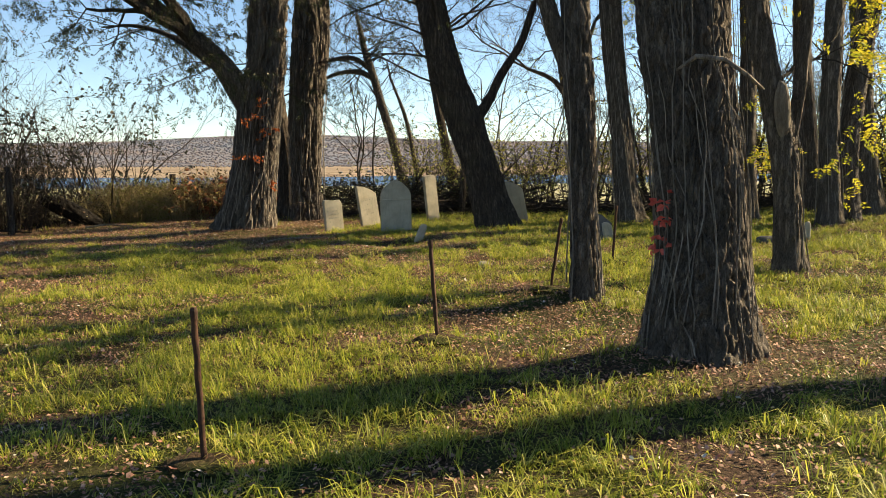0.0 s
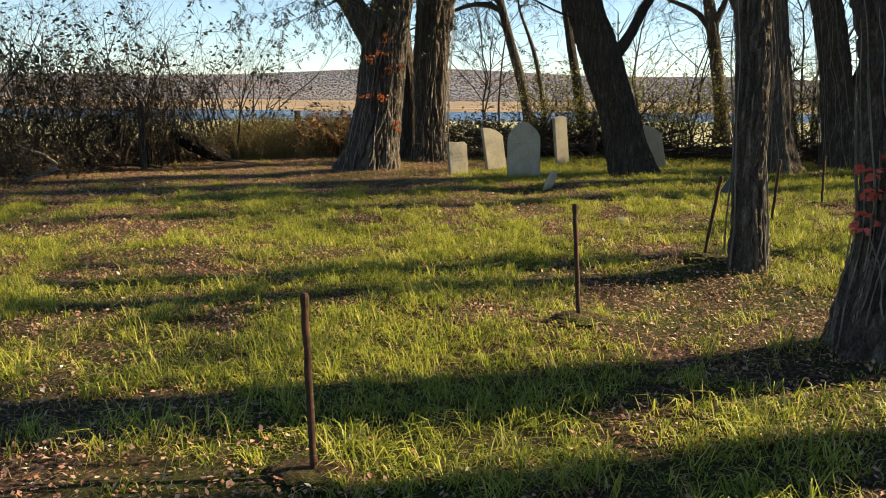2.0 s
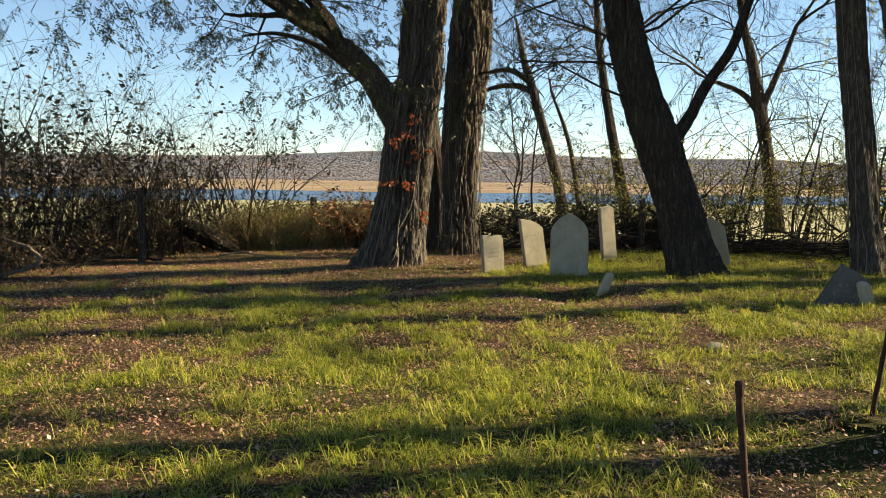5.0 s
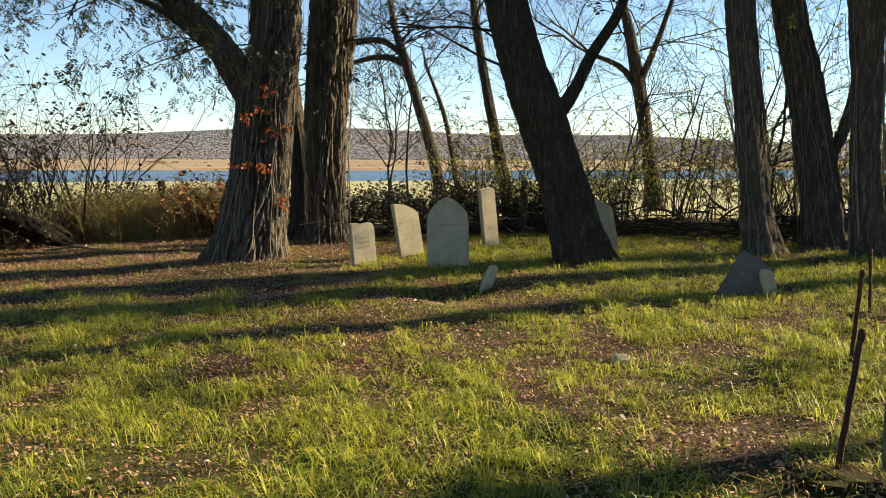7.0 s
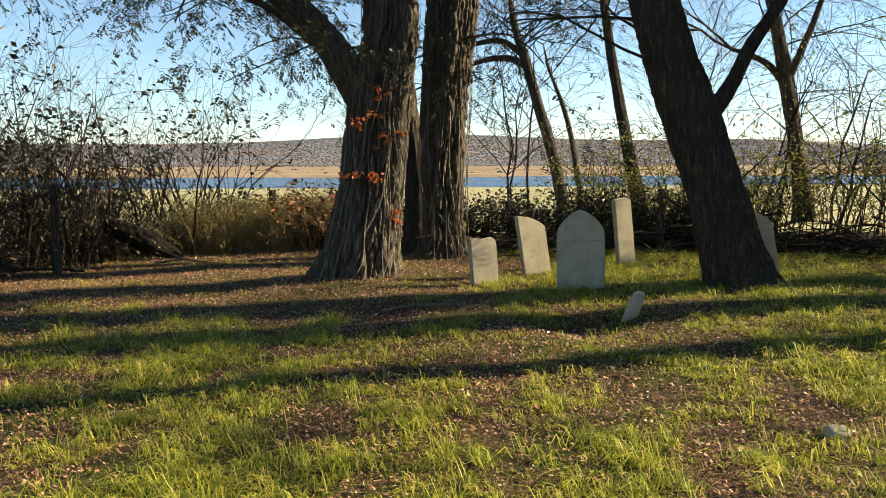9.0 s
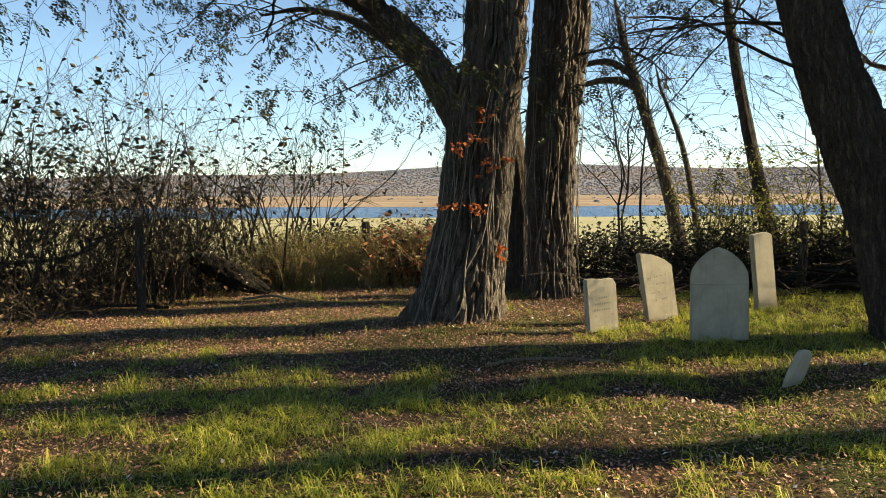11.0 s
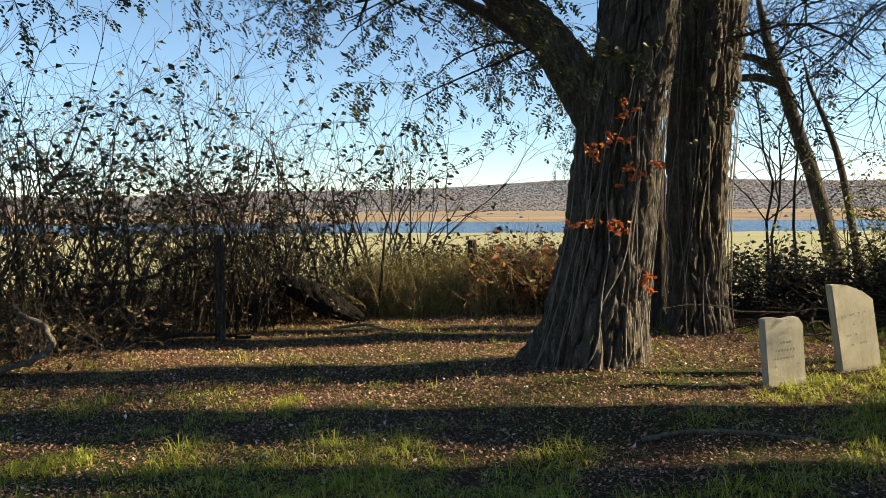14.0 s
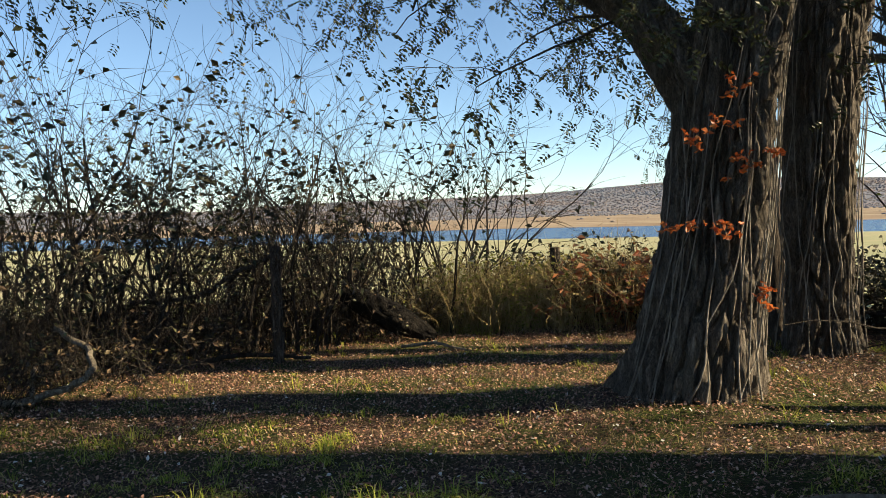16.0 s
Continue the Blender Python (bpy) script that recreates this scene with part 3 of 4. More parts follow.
tree("dark inner stem close behind the two old locusts", [(-4.74, 17.2, 0.25, 0.19), (-4.79, 17.31, 1.33, 0.17), (-4.9, 17.38, 2.23, 0.17), (-5.04, 17.46, 3.21, 0.15), (-5.17, 17.55, 4.29, 0.13)], mat=M_BARK_DARK, sides=48, rings=90, seed=7, crown=7, leafy=0.3, low=18)
tree("dark leaning tree with a crooked side limb, beside the headstones", [(-0.16, 14.28, 0.35, 0.35), (-0.45, 14.3, 1.25, 0.30), (-0.77, 14.31, 2.18, 0.31), (-1.07, 14.31, 3.04, 0.28), (-1.35, 14.35, 4.21, 0.25)], [[(-0.7, 14.33, 2.05, 0.12), (-0.36, 14.43, 2.53, 0.08), (-0.14, 14.51, 3.0, 0.07), (0.2, 14.63, 3.55, 0.062), (0.43, 14.74, 4.25, 0.05)]], mat=M_BARK_DARK, sides=180, rings=220, depth=0.028, flare=0.1, seed=8, crown=20, leafy=0.06, cells=34, kids=4, low=14, run=8.0)
tree("straight grey tree with pale lower bark", [(2.21, 14.73, 0.42, 0.22), (2.09, 14.81, 1.18, 0.19), (1.99, 14.93, 2.29, 0.19), (1.84, 15.09, 3.78, 0.19)], sides=64, rings=110, depth=0.03, flare=0.14, seed=9, vine=8, crown=10, leafy=0.2, low=29, height=9)
tree("stout stringy-barked tree near the hedge", [(3.21, 15.27, 0.45, 0.29), (3.05, 15.38, 1.55, 0.25), (2.86, 15.5, 2.71, 0.23), (2.61, 15.61, 3.87, 0.21)], [[(3.2, 15.4, 1.6, 0.08), (3.45, 15.45, 2.3, 0.07), (3.6, 15.5, 3.2, 0.06)]], sides=64, rings=110, depth=0.035, flare=0.12, seed=10, vine=10, crown=10, leafy=0.25, low=29, height=9, leaf_mat=M_LEAF_OLIVE)
tree("upright stringy-barked tree near the hedge", [(3.42, 14.32, 0.44, 0.19), (3.31, 14.44, 1.56, 0.175), (3.32, 14.56, 2.63, 0.185), (3.27, 14.68, 3.69, 0.2)], sides=56, rings=100, depth=0.03, flare=0.1, seed=11, vine=8, crown=3, leafy=0.2, leaf_mat=M_LEAF_YELLOW, height=6.5)
tree("dark bare tree beyond the hedge at the field's edge", [(2.1, 23.21, 0.40, 0.23), (1.95, 23.34, 1.67, 0.165), (1.66, 23.51, 3.39, 0.16), (1.4, 23.63, 4.71, 0.12), (1.23, 23.69, 5.37, 0.09)], [[(1.66, 23.5, 3.3, 0.09), (1.2, 23.45, 3.8, 0.065), (0.5, 23.4, 4.1, 0.045)], [(1.68, 23.5, 3.4, 0.09), (2.1, 23.5, 4.5, 0.065), (2.4, 23.6, 5.4, 0.05)]], mat=M_BARK_DARK, sides=32, rings=60, depth=0.02, flare=0.08, seed=12, crown=20, leafy=0.0, kids=5, low=10)
tree("slim dark sapling tree with upswept bare branches", [(-1.17, 19.74, 0.36, 0.16), (-1.47, 19.86, 1.66, 0.115), (-1.77, 20.0, 3.11, 0.095), (-1.98, 20.12, 4.33, 0.075), (-2.04, 20.16, 4.77, 0.07)], mat=M_BARK_DARK, sides=24, rings=50, depth=0.008, flare=0.04, seed=13, crown=20, leafy=0.0, height=7.5, wide=1.5, low=16)
tree("crooked bare tree with hooked branches beyond the hedge", [(-2.86, 23.3, 0.30, 0.17), (-3.23, 23.42, 1.78, 0.135), (-3.66, 23.54, 3.14, 0.12), (-3.95, 23.62, 4.1, 0.11), (-4.14, 23.67, 4.64, 0.09)], [[(-3.85, 23.6, 3.85, 0.09), (-4.3, 23.5, 4.05, 0.08), (-4.9, 23.4, 4.0, 0.06), (-5.6, 23.3, 3.7, 0.045)], [(-3.93, 23.6, 4.1, 0.08), (-4.5, 23.5, 4.45, 0.07), (-5.3, 23.4, 4.35, 0.05)]], mat=M_BARK_DARK, sides=20, rings=50, depth=0.008, flare=0.04, seed=14, crown=9, leafy=0.0, height=5.6, wide=1.3, low=14)
tree("thin broken dead stem beyond the hedge", [(-2.52, 23.78, 0.30, 0.075), (-2.94, 23.99, 2.48, 0.06), (-3.45, 24.1, 3.87, 0.035)], mat=M_BARK_DARK, sides=12, rings=24, depth=0.004, flare=0.02, seed=15, crown=5, leafy=0.0, height=4.2, wide=0.9, low=12, level=2)
for i, rows in enumerate((
    [(5.07, 13.21, 0.48, 0.15), (5.04, 13.35, 1.81, 0.14), (5.09, 13.51, 3.22, 0.145), (5.13, 13.59, 4.02, 0.14)],
    [(5.49, 13.63, 0.49, 0.16), (5.51, 13.78, 1.82, 0.16), (5.7, 13.94, 3.18, 0.16), (5.88, 14.05, 4.09, 0.14)],
    [(5.85, 16.17, 0.52, 0.19), (5.76, 16.31, 1.88, 0.17), (5.64, 16.47, 3.5, 0.16), (5.61, 16.59, 4.58, 0.15)],
    [(6.52, 15.21, 0.53, 0.2), (6.39, 15.34, 1.85, 0.19), (6.34, 15.5, 3.37, 0.18), (6.29, 15.61, 4.38, 0.17)],
    [(4.27, 14.8, 0.47, 0.15), (4.23, 14.95, 1.85, 0.14), (4.25, 15.13, 3.55, 0.14), (4.24, 15.22, 4.34, 0.14)],
)):
    tree("tall grey-brown tree in the grove with yellowing leaves", rows, sides=44, rings=90, depth=0.022, flare=0.1, seed=20 + i, vine=5, crown=4, leafy=0.35, leaf_mat=M_LEAF_YELLOW, group="grove trees", height=6.5, low=20, wide=1.6)


# stays out of view; added for the shadow band across the near grass
tree("unseen tall tree added off beside the plot to cast shade", [(5.5, 5.7, 0.4, 0.24), (5.45, 5.75, 1.5, 0.21), (5.4, 5.8, 3.0, 0.2), (5.3, 5.9, 4.2, 0.18)], sides=44, rings=60, seed=31, crown=9, leafy=0.4, leaf_mat=M_LEAF_YELLOW, group="grove trees", low=20)


# ---- shrubs and hedge ----
def shrub(name, label, category, stems, height, spread, leafy, leaf, wood_mat, leaf_mat, seed, level=1, lean=0.25, kids=5, r=0.012, pinnate=False, group="", fan=0.75):
    random.seed(seed)
    ob = thing(name, (0, 0, 0), label, category, group)
    wood, leaves = Soup(), Soup()
    for i in range(stems):
        w = random.uniform(0, 6.28)
        q = spread * random.random()
        p = Vector((math.cos(w) * q, math.sin(w) * q, -0.05))
        d = Vector((math.cos(w) * lean * random.random(), math.sin(w) * lean * random.random(), 1)).normalized()
        grow(wood, leaves, p, d, height * random.uniform(0.6, 1.1), r * random.uniform(0.7, 1.2), level, 0.01, leafy, leaf, kids, pinnate, fan)
    tagged(part_of("stems", wood, wood_mat, ob), kind="stuff")
    if leaves.n:
        tagged(part_of("leaves", leaves, leaf_mat, ob), kind="stuff")
    return ob


def scatter(kind_list, places, smin=0.8, smax=1.2):
    """Sets the first shrubs of each kind at the first places and copies at the rest."""
    used = set()
    for i, (x, y) in enumerate(places):
        o = kind_list[i % len(kind_list)]
        s = random.uniform(smin, smax)
        m = pose(x, y, float(ground_z(x, y)), 0, 0, random.uniform(0, 360)) @ Matrix.Scale(s, 4)
        if i < len(kind_list):
            o.matrix_basis = m
            used.add(o)
        else:
            c = copy_thing(o, pose(x, y, float(ground_z(x, y)), 0, 0, random.uniform(0, 360)))
            c.scale = (s, s, s)


def band(n, x0, x1, fy, width, seed):
    rnd = random.Random(seed)
    out = []
    for i in range(n):
        x = x0 + (x1 - x0) * (i + rnd.random()) / n
        out.append((x, fy(x) + rnd.uniform(0, width)))
    return out


saplings = [shrub("sapling", "leggy dark sapling with sparse drooping leaves in the thicket", "sapling", 6, h, 0.55, lf, 0.085, M_TWIG, M_LEAF_DARK, 40 + i, 2, 0.28, 4, 0.019, group="thicket saplings", fan=0.5) for i, (h, lf) in enumerate(((2.4, 0.4), (2.7, 0.12), (2.0, 0.55), (2.4, 0.05), (1.6, 0.45)))]
rnd = random.Random(3)
spots = [(-9.7, 15.7), (-10.1, 14.9), (-10.6, 15.6), (-9.9, 16.8), (-9.2, 17.6), (-11.2, 14.3), (-11.6, 15.4), (-12.3, 14.2), (-10.9, 16.6), (-11.9, 12.9), (-12.6, 13.3), (-13.2, 14.4), (-12.7, 12.0), (-13.5, 12.8), (-10.4, 17.5), (-12.4, 16.4), (-13.8, 15.6), (-14.4, 13.6), (-8.9, 18.2), (-11.5, 17.6), (-13.1, 11.0), (-14.0, 11.6), (-12.9, 17.5), (-9.5, 18.6), (-11.0, 13.6), (-12.0, 15.0), (-10.2, 16.2), (-13.6, 13.9), (-14.6, 15.0)]
scatter(saplings, spots, 0.9, 1.35)
brambles = [shrub("bramble", "dark tangled bramble with withered leaves under the saplings", "bramble", 18, 0.72, 0.5, 0.2, 0.05, M_TWIG, M_LEAF_WITHERED, 60 + i, 1, 1.3, 4, 0.005, group="undergrowth brambles") for i in range(4)]
scatter(brambles, [(-9.9 - 1.1 * rnd.random() * (1 + i % 4), 11.6 + 6.2 * rnd.random()) for i in range(60)] + [(-11.3 - 2.5 * rnd.random(), 9.5 + 3 * rnd.random()) for i in range(20)] + [(-9.7 + rnd.random() * 0.7, 16.3 + rnd.random() * 1.4) for i in range(6)], 0.8, 1.35)
canes = [shrub("cane_clump", "clump of thin upright bare canes in the thicket", "canes", 13, 1.45, 0.45, lf, 0.05, M_TWIG, M_LEAF_WITHERED, 65 + i, 1, 0.22, 2, 0.0075, group="thicket canes", fan=0.4) for i, lf in enumerate((0.1, 0.3, 0.18))]
scatter(canes, [(-9.5 - 3.2 * rnd.random(), 14.6 + 3.6 * rnd.random()) for i in range(34)] + [(-10.6 - 2.6 * rnd.random(), 11.2 + 3.2 * rnd.random()) for i in range(16)], 0.75, 1.3)
weeds = [shrub("weed_clump", "clump of yellow-green weeds and dry goldenrod stalks", "weeds", 55, 0.8, 0.45, 0.9, 0.05, M_STRAW, M_LEAF_OLIVE, 70 + i, 0, 0.35, 2, 0.005, group="weeds by the hedge") for i in range(3)]
scatter(weeds, band(26, -9.2, -7.0, lambda x: 17.3 + (x + 9.3) * 0.25, 1.5, 7), 0.85, 1.3)
stalks = [shrub("dry_stalk_clump", "clump of straw-coloured dead weed stalks by the hedge", "weeds", 45, 0.78, 0.4, 0.25, 0.04, M_STRAW, M_STRAW, 75 + i, 1, 0.3, 2, 0.0055, group="dry stalks by the hedge", fan=0.45) for i in range(3)]
scatter(stalks, band(26, -9.5, -6.2, lambda x: 16.9 + (x + 9.3) * 0.3, 1.0, 8), 0.6, 1.25)
red = [shrub("red_bush", "low bush with red and rust-brown autumn leaves", "bush", 20, 0.72, 0.4, 0.9, 0.095, M_TWIG, mt, 80 + i, 1, 0.7, 4, 0.009, group="red bushes") for i, mt in enumerate((M_LEAF_RED, M_LEAF_RUST))]
scatter(red, [(-7.6, 18.5), (-7.2, 18.2), (-6.7, 18.5), (-6.4, 18.1), (-7.3, 19.3), (-6.0, 18.6), (-5.7, 18.2)], 0.95, 1.25)
dark = [shrub("hedge_bush", "dark leafy hedge bush behind the headstones", "bush", 18, 0.75, 0.5, 0.9, 0.075, M_TWIG, M_LEAF_DARK, 90 + i, 1, 1.0, 5, 0.009, group="hedge bushes") for i in range(3)]
scatter(dark, band(24, -6.2, 0.2, lambda x: 18.3, 1.2, 9) + band(10, -9.6, -6.4, lambda x: 19.6, 0.8, 19), 0.8, 1.15)
olive = [shrub("hedge_shrub", "open olive-leaved shrub along the field edge", "shrub", 8, 1.6, 0.5, 0.6, 0.06, M_TWIG, M_LEAF_OLIVE, 100 + i, 2, 0.45, 3, 0.012, group="field edge shrubs") for i in range(4)]
scatter(olive, band(14, 6.5, 11, lambda x: 14.5 + 0.3 * x, 3.0, 12) + band(42, -2.6, 8.5, lambda x: 18.2 + 0.03 * x, 1.7, 11), 0.8, 1.2)
tall = [shrub("young_tree", "tall thin leafless young tree at the field edge", "tree", 3, 3.6, 0.3, 0.15, 0.06, M_TWIG, M_LEAF_OLIVE, 110 + i, 2, 0.2, 7, 0.035, group="young trees") for i in range(3)]
scatter(tall, [(-0.3, 21.0), (1.0, 20.2), (3.3, 19.2), (4.4, 20.0), (5.4, 18.6), (6.6, 19.4), (7.6, 18.2), (3.9, 21.5), (8.6, 19.0), (-3.6, 20.6), (9.2, 16.5), (8.2, 15.2), (9.6, 13.4), (7.2, 17.0), (8.4, 17.6), (10.2, 17.4), (10.8, 15.2), (11.5, 18.6), (6.2, 20.8), (9.4, 21.0), (2.2, 20.6), (11.8, 12.6)], 0.9, 1.3)


def brush_pile(seed):
    random.seed(seed)
    ob = thing("brush_pile", (0, 0, 0), "low pile of dead brown brushwood along the hedge", "brush pile", "brush piles")
    for i in range(48):
        s = Soup()
        p = Vector((random.gauss(0, 0.55), random.gauss(0, 0.25), abs(random.gauss(0, 0.16))))
        w = random.choice((0, math.pi)) + random.gauss(0, 0.5)
        pts, rad, d = wander(p, Vector((math.cos(w), math.sin(w), random.gauss(0.05, 0.2))), random.uniform(0.5, 1.4), random.uniform(0.006, 0.022), 0.003, 5, 0.14, 0.02)
        for q in pts:
            q.z = max(q.z, 0.01)
        s.tube(pts, rad, 4)
        part_of("stick", s, M_TWIG, ob)
    return ob


scatter([brush_pile(i) for i in range(3)], band(16, 0.0, 9.0, lambda x: 16.9 + 0.02 * x, 0.9, 13) + band(6, -3.6, 0, lambda x: 17.9, 0.3, 15), 0.9, 1.3)


# ---- posts, stones and fallen wood ----
def iron_post(foot, head, lean_label):
    x, y = foot
    z = float(ground_z(x, y))
    ob = thing("iron_post", (x, y, z), lean_label, "post", "iron plot posts")
    s = Soup()
    n = 12
    top = Vector(head) - Vector((x, y, z))
    pts = [top * (i / n) + Vector((0.0015 * math.sin(i * 1.7), 0.0015 * math.cos(i * 2.3), 0)) for i in range(n + 1)]
    pts[0] = Vector((0, 0, -0.06))
    s.tube(pts, [0.0135 + 0.001 * math.sin(i * 2.1) for i in range(n + 1)], 10)
    part_of("shaft", s, M_RUST, ob, "", True)
    c = Soup()
    c.tube([pts[-1] - top.normalized() * 0.05, pts[-1] - top.normalized() * 0.01, pts[-1] + top.normalized() * 0.004], [0.0145, 0.0165, 0.012], 10)
    part_of("cap", c, M_RUST, ob)
    bm = bmesh.new()
    bmesh.ops.create_icosphere(bm, subdivisions=3, radius=0.5)
    for v in bm.verts:
        q = v.co * 5 + Vector((x, y, 0))
        v.co *= 1 + 0.35 * noise.noise(q) + 0.12 * noise.noise(q * 3)
        v.co = Vector((v.co.x * 0.34, v.co.y * 0.26, v.co.z * 0.075))
    part("footing", bm, M_SOIL, ob, "crumbled earth at its foot")


iron_post((-1.26, 3.2), (-1.31, 3.26, 0.89), "thin rusted iron post standing in the grass")
iron_post((-0.45, 5.16), (-0.507, 5.277, 0.985), "thin rusted iron post in a crumbled footing")
iron_post((0.375, 7.09), (0.466, 7.153, 1.0), "thin rusted iron post leaning over")
iron_post((1.15, 9.0), (1.18, 8.98, 1.01), "thin rusted iron post near the fallen stone")
iron_post((1.96, 10.73), (1.96, 10.8, 0.94), "thin rusted iron post further along the row")


def headstone(name, x, y, w, h, th, shape, turn, lean_side, lean_back, label, mat=None, seed=1, panel=True):
    """A slab with a softened edge; shape gives its top: arch, slant or flat."""
    rnd = random.Random(seed)
    z = float(ground_z(x, y))
    ob = new(name)
    ob.matrix_basis = pose(x, y, z, lean_back, lean_side, turn)
    tagged(ob, label, "headstone", "headstones")
    out = [(-w / 2, -0.15)]
    if shape == "arch":
        out += [(-w / 2, h * 0.60), (-w / 2 + 0.004, h * 0.68)]
        for i in range(1, 14):
            a = math.pi * i / 14
            out.append((-math.cos(a) * w / 2 * 0.99, h * 0.68 + h * 0.32 * (0.55 * math.sin(a) ** 0.85 + 0.45 * (1 - abs(math.cos(a)) ** 1.3))))
        out += [(w / 2 - 0.004, h * 0.68), (w / 2, h * 0.60)]
    elif shape == "slant":
        out += [(-w / 2, h)] + [(-w / 2 + w * f, h * (1 - 0.03 * f - 0.22 * f * f) + rnd.uniform(-0.006, 0.006)) for f in (0.2, 0.4, 0.6, 0.8)] + [(w / 2, h * 0.74)]
    elif shape == "broken":
        out += [(-w / 2, h)] + [(-w / 2 + w * f, h * (1 - 0.05 * f) + rnd.uniform(-0.008, 0.006)) for f in (0.15, 0.32, 0.5, 0.62, 0.75, 0.9)] + [(w / 2, h * 0.86)]
    else:
        out += [(-w / 2, h)] + [(-w / 2 + w * f, h + rnd.uniform(-0.012, 0.012)) for f in (0.25, 0.5, 0.75)] + [(w / 2, h * 0.97)]
    out.append((w / 2, -0.15))
    bm = bmesh.new()
    f = bm.faces.new([bm.verts.new((a, -th / 2, b)) for a, b in out])
    g = bmesh.ops.extrude_face_region(bm, geom=[f])
    bmesh.ops.translate(bm, verts=[v for v in g["geom"] if isinstance(v, bmesh.types.BMVert)], vec=(0, th, 0))
    bmesh.ops.recalc_face_normals(bm, faces=bm.faces)
    bmesh.ops.bevel(bm, geom=[e for e in bm.edges if e.calc_face_angle(0) > 1.0], offset=0.008, segments=2, affect="EDGES")
    part("slab", bm, mat or M_STONE, ob)
    if panel:
        s = Soup()
        rows = 4
        for i in range(rows):
            zz = h * (0.62 - 0.11 * i)
            ww = w * (0.28 if i else 0.36) * rnd.uniform(0.8, 1.1)
            for a in np.arange(-ww, ww, 0.028):
                if rnd.random() < 0.6:
                    s.add([(a, -th / 2 - 0.0015, zz), (a + 0.016, -th / 2 - 0.0015, zz), (a + 0.016, -th / 2 - 0.0015, zz + 0.018), (a, -th / 2 - 0.0015, zz + 0.018), (a, -th / 2 + 0.001, zz), (a + 0.016, -th / 2 + 0.001, zz), (a + 0.016, -th / 2 + 0.001, zz + 0.018), (a, -th / 2 + 0.001, zz + 0.018)], [(0, 1, 2, 3), (0, 4, 5, 1), (1, 5, 6, 2), (2, 6, 7, 3), (3, 7, 4, 0)])
        if s.n:
            tagged(part_of("worn_lettering", s, M_LETTER, ob, "worn unreadable inscription"), kind="stuff")
    return ob


headstone("headstone", -3.08, 14.25, 0.35, 0.56, 0.08, "broken", 41, -5, 0, "short broken grey headstone with a jagged top", seed=2)
headstone("headstone", -2.55, 15.0, 0.39, 0.78, 0.08, "slant", 41, -10, 0, "leaning grey headstone broken off at a slant", seed=3)
arch = headstone("headstone", -1.92, 13.9, 0.53, 0.89, 0.08, "arch", 14, -1, 0, "large round-topped grey headstone in shade", seed=4, panel=False)
headstone("headstone", -1.46, 15.9, 0.27, 0.90, 0.08, "flat", 40, -7, 0, "narrow pale headstone with a broken prop at its foot", seed=5, panel=False)
headstone("headstone", 0.22, 15.3, 0.34, 0.80, 0.07, "slant", 20, -12, 0, "pale headstone leaning behind the tilted tree", seed=6, panel=False)
band_s = Soup()
band_s.tube([(-0.255, -0.042, 0.55), (0, -0.043, 0.55), (0.255, -0.042, 0.55)], [0.006] * 3, 6)
part_of("ridge_line", band_s, M_STONE, arch)


def rough_stone(name, x, y, size, label, mat, seed, tilt=(0, 0, 0), lift=0.0, category="stone", group=""):
    bm = bmesh.new()
    bmesh.ops.create_icosphere(bm, subdivisions=3, radius=0.5)
    for v in bm.verts:
        q = v.co * 2.2 + Vector((seed, 0, 0))
        v.co *= 1 + 0.22 * noise.noise(q) + 0.06 * noise.noise(q * 4)
        v.co = Vector((math.copysign(abs(v.co.x * 2) ** 0.6 / 2, v.co.x) * size[0], math.copysign(abs(v.co.y * 2) ** 0.6 / 2, v.co.y) * size[1], math.copysign(abs(v.co.z * 2) ** 0.6 / 2, v.co.z) * size[2]))
    me = bpy.data.meshes.new(name)
    bm.to_mesh(me)
    bm.free()
    me.materials.append(mat)
    me.shade_smooth()
    ob = new(name, me)
    ob.matrix_basis = pose(x, y, float(ground_z(x, y)) + lift, *tilt)
    return tagged(ob, label, category, group)


rough_stone("footstone", -1.33, 12.3, (0.12, 0.065, 0.36), "small pale footstone leaning out of a hollow", M_STONE, 3, (0, 24, 20), 0.08, "footstone")
rough_stone("flat_stone", -0.27, 9.2, (0.13, 0.12, 0.07), "small pale flat stone in the grass", M_STONE, 5, (12, 0, 10), 0.02)
rough_stone("flat_stone", 3.44, 11.0, (0.3, 0.2, 0.12), "small grey stone lying in the grass", M_STONE_DARK, 6, (0, 0, 15), 0.03)
rough_stone("low_marker", 4.01, 11.26, (0.10, 0.08, 0.36), "low grey marker stone beside the tree", M_STONE, 7, (0, 3, 0), 0.06, "marker")
fallen = headstone("fallen_headstone", 1.2, 11.75, 0.36, 0.44, 0.06, "flat", 14, 0, 0, "weathered dark headstone slumped against a stub of stone", M_STONE_DARK, 8, False)
fallen.matrix_basis = pose(1.13, 11.78, float(ground_z(1.13, 11.78)) + 0.0, -22, 32, -6)
rough_stone("stone_stub", 1.44, 11.84, (0.15, 0.11, 0.40), "upright stub of stone propping the fallen headstone", M_STONE, 9, (0, -12, 10), 0.06)


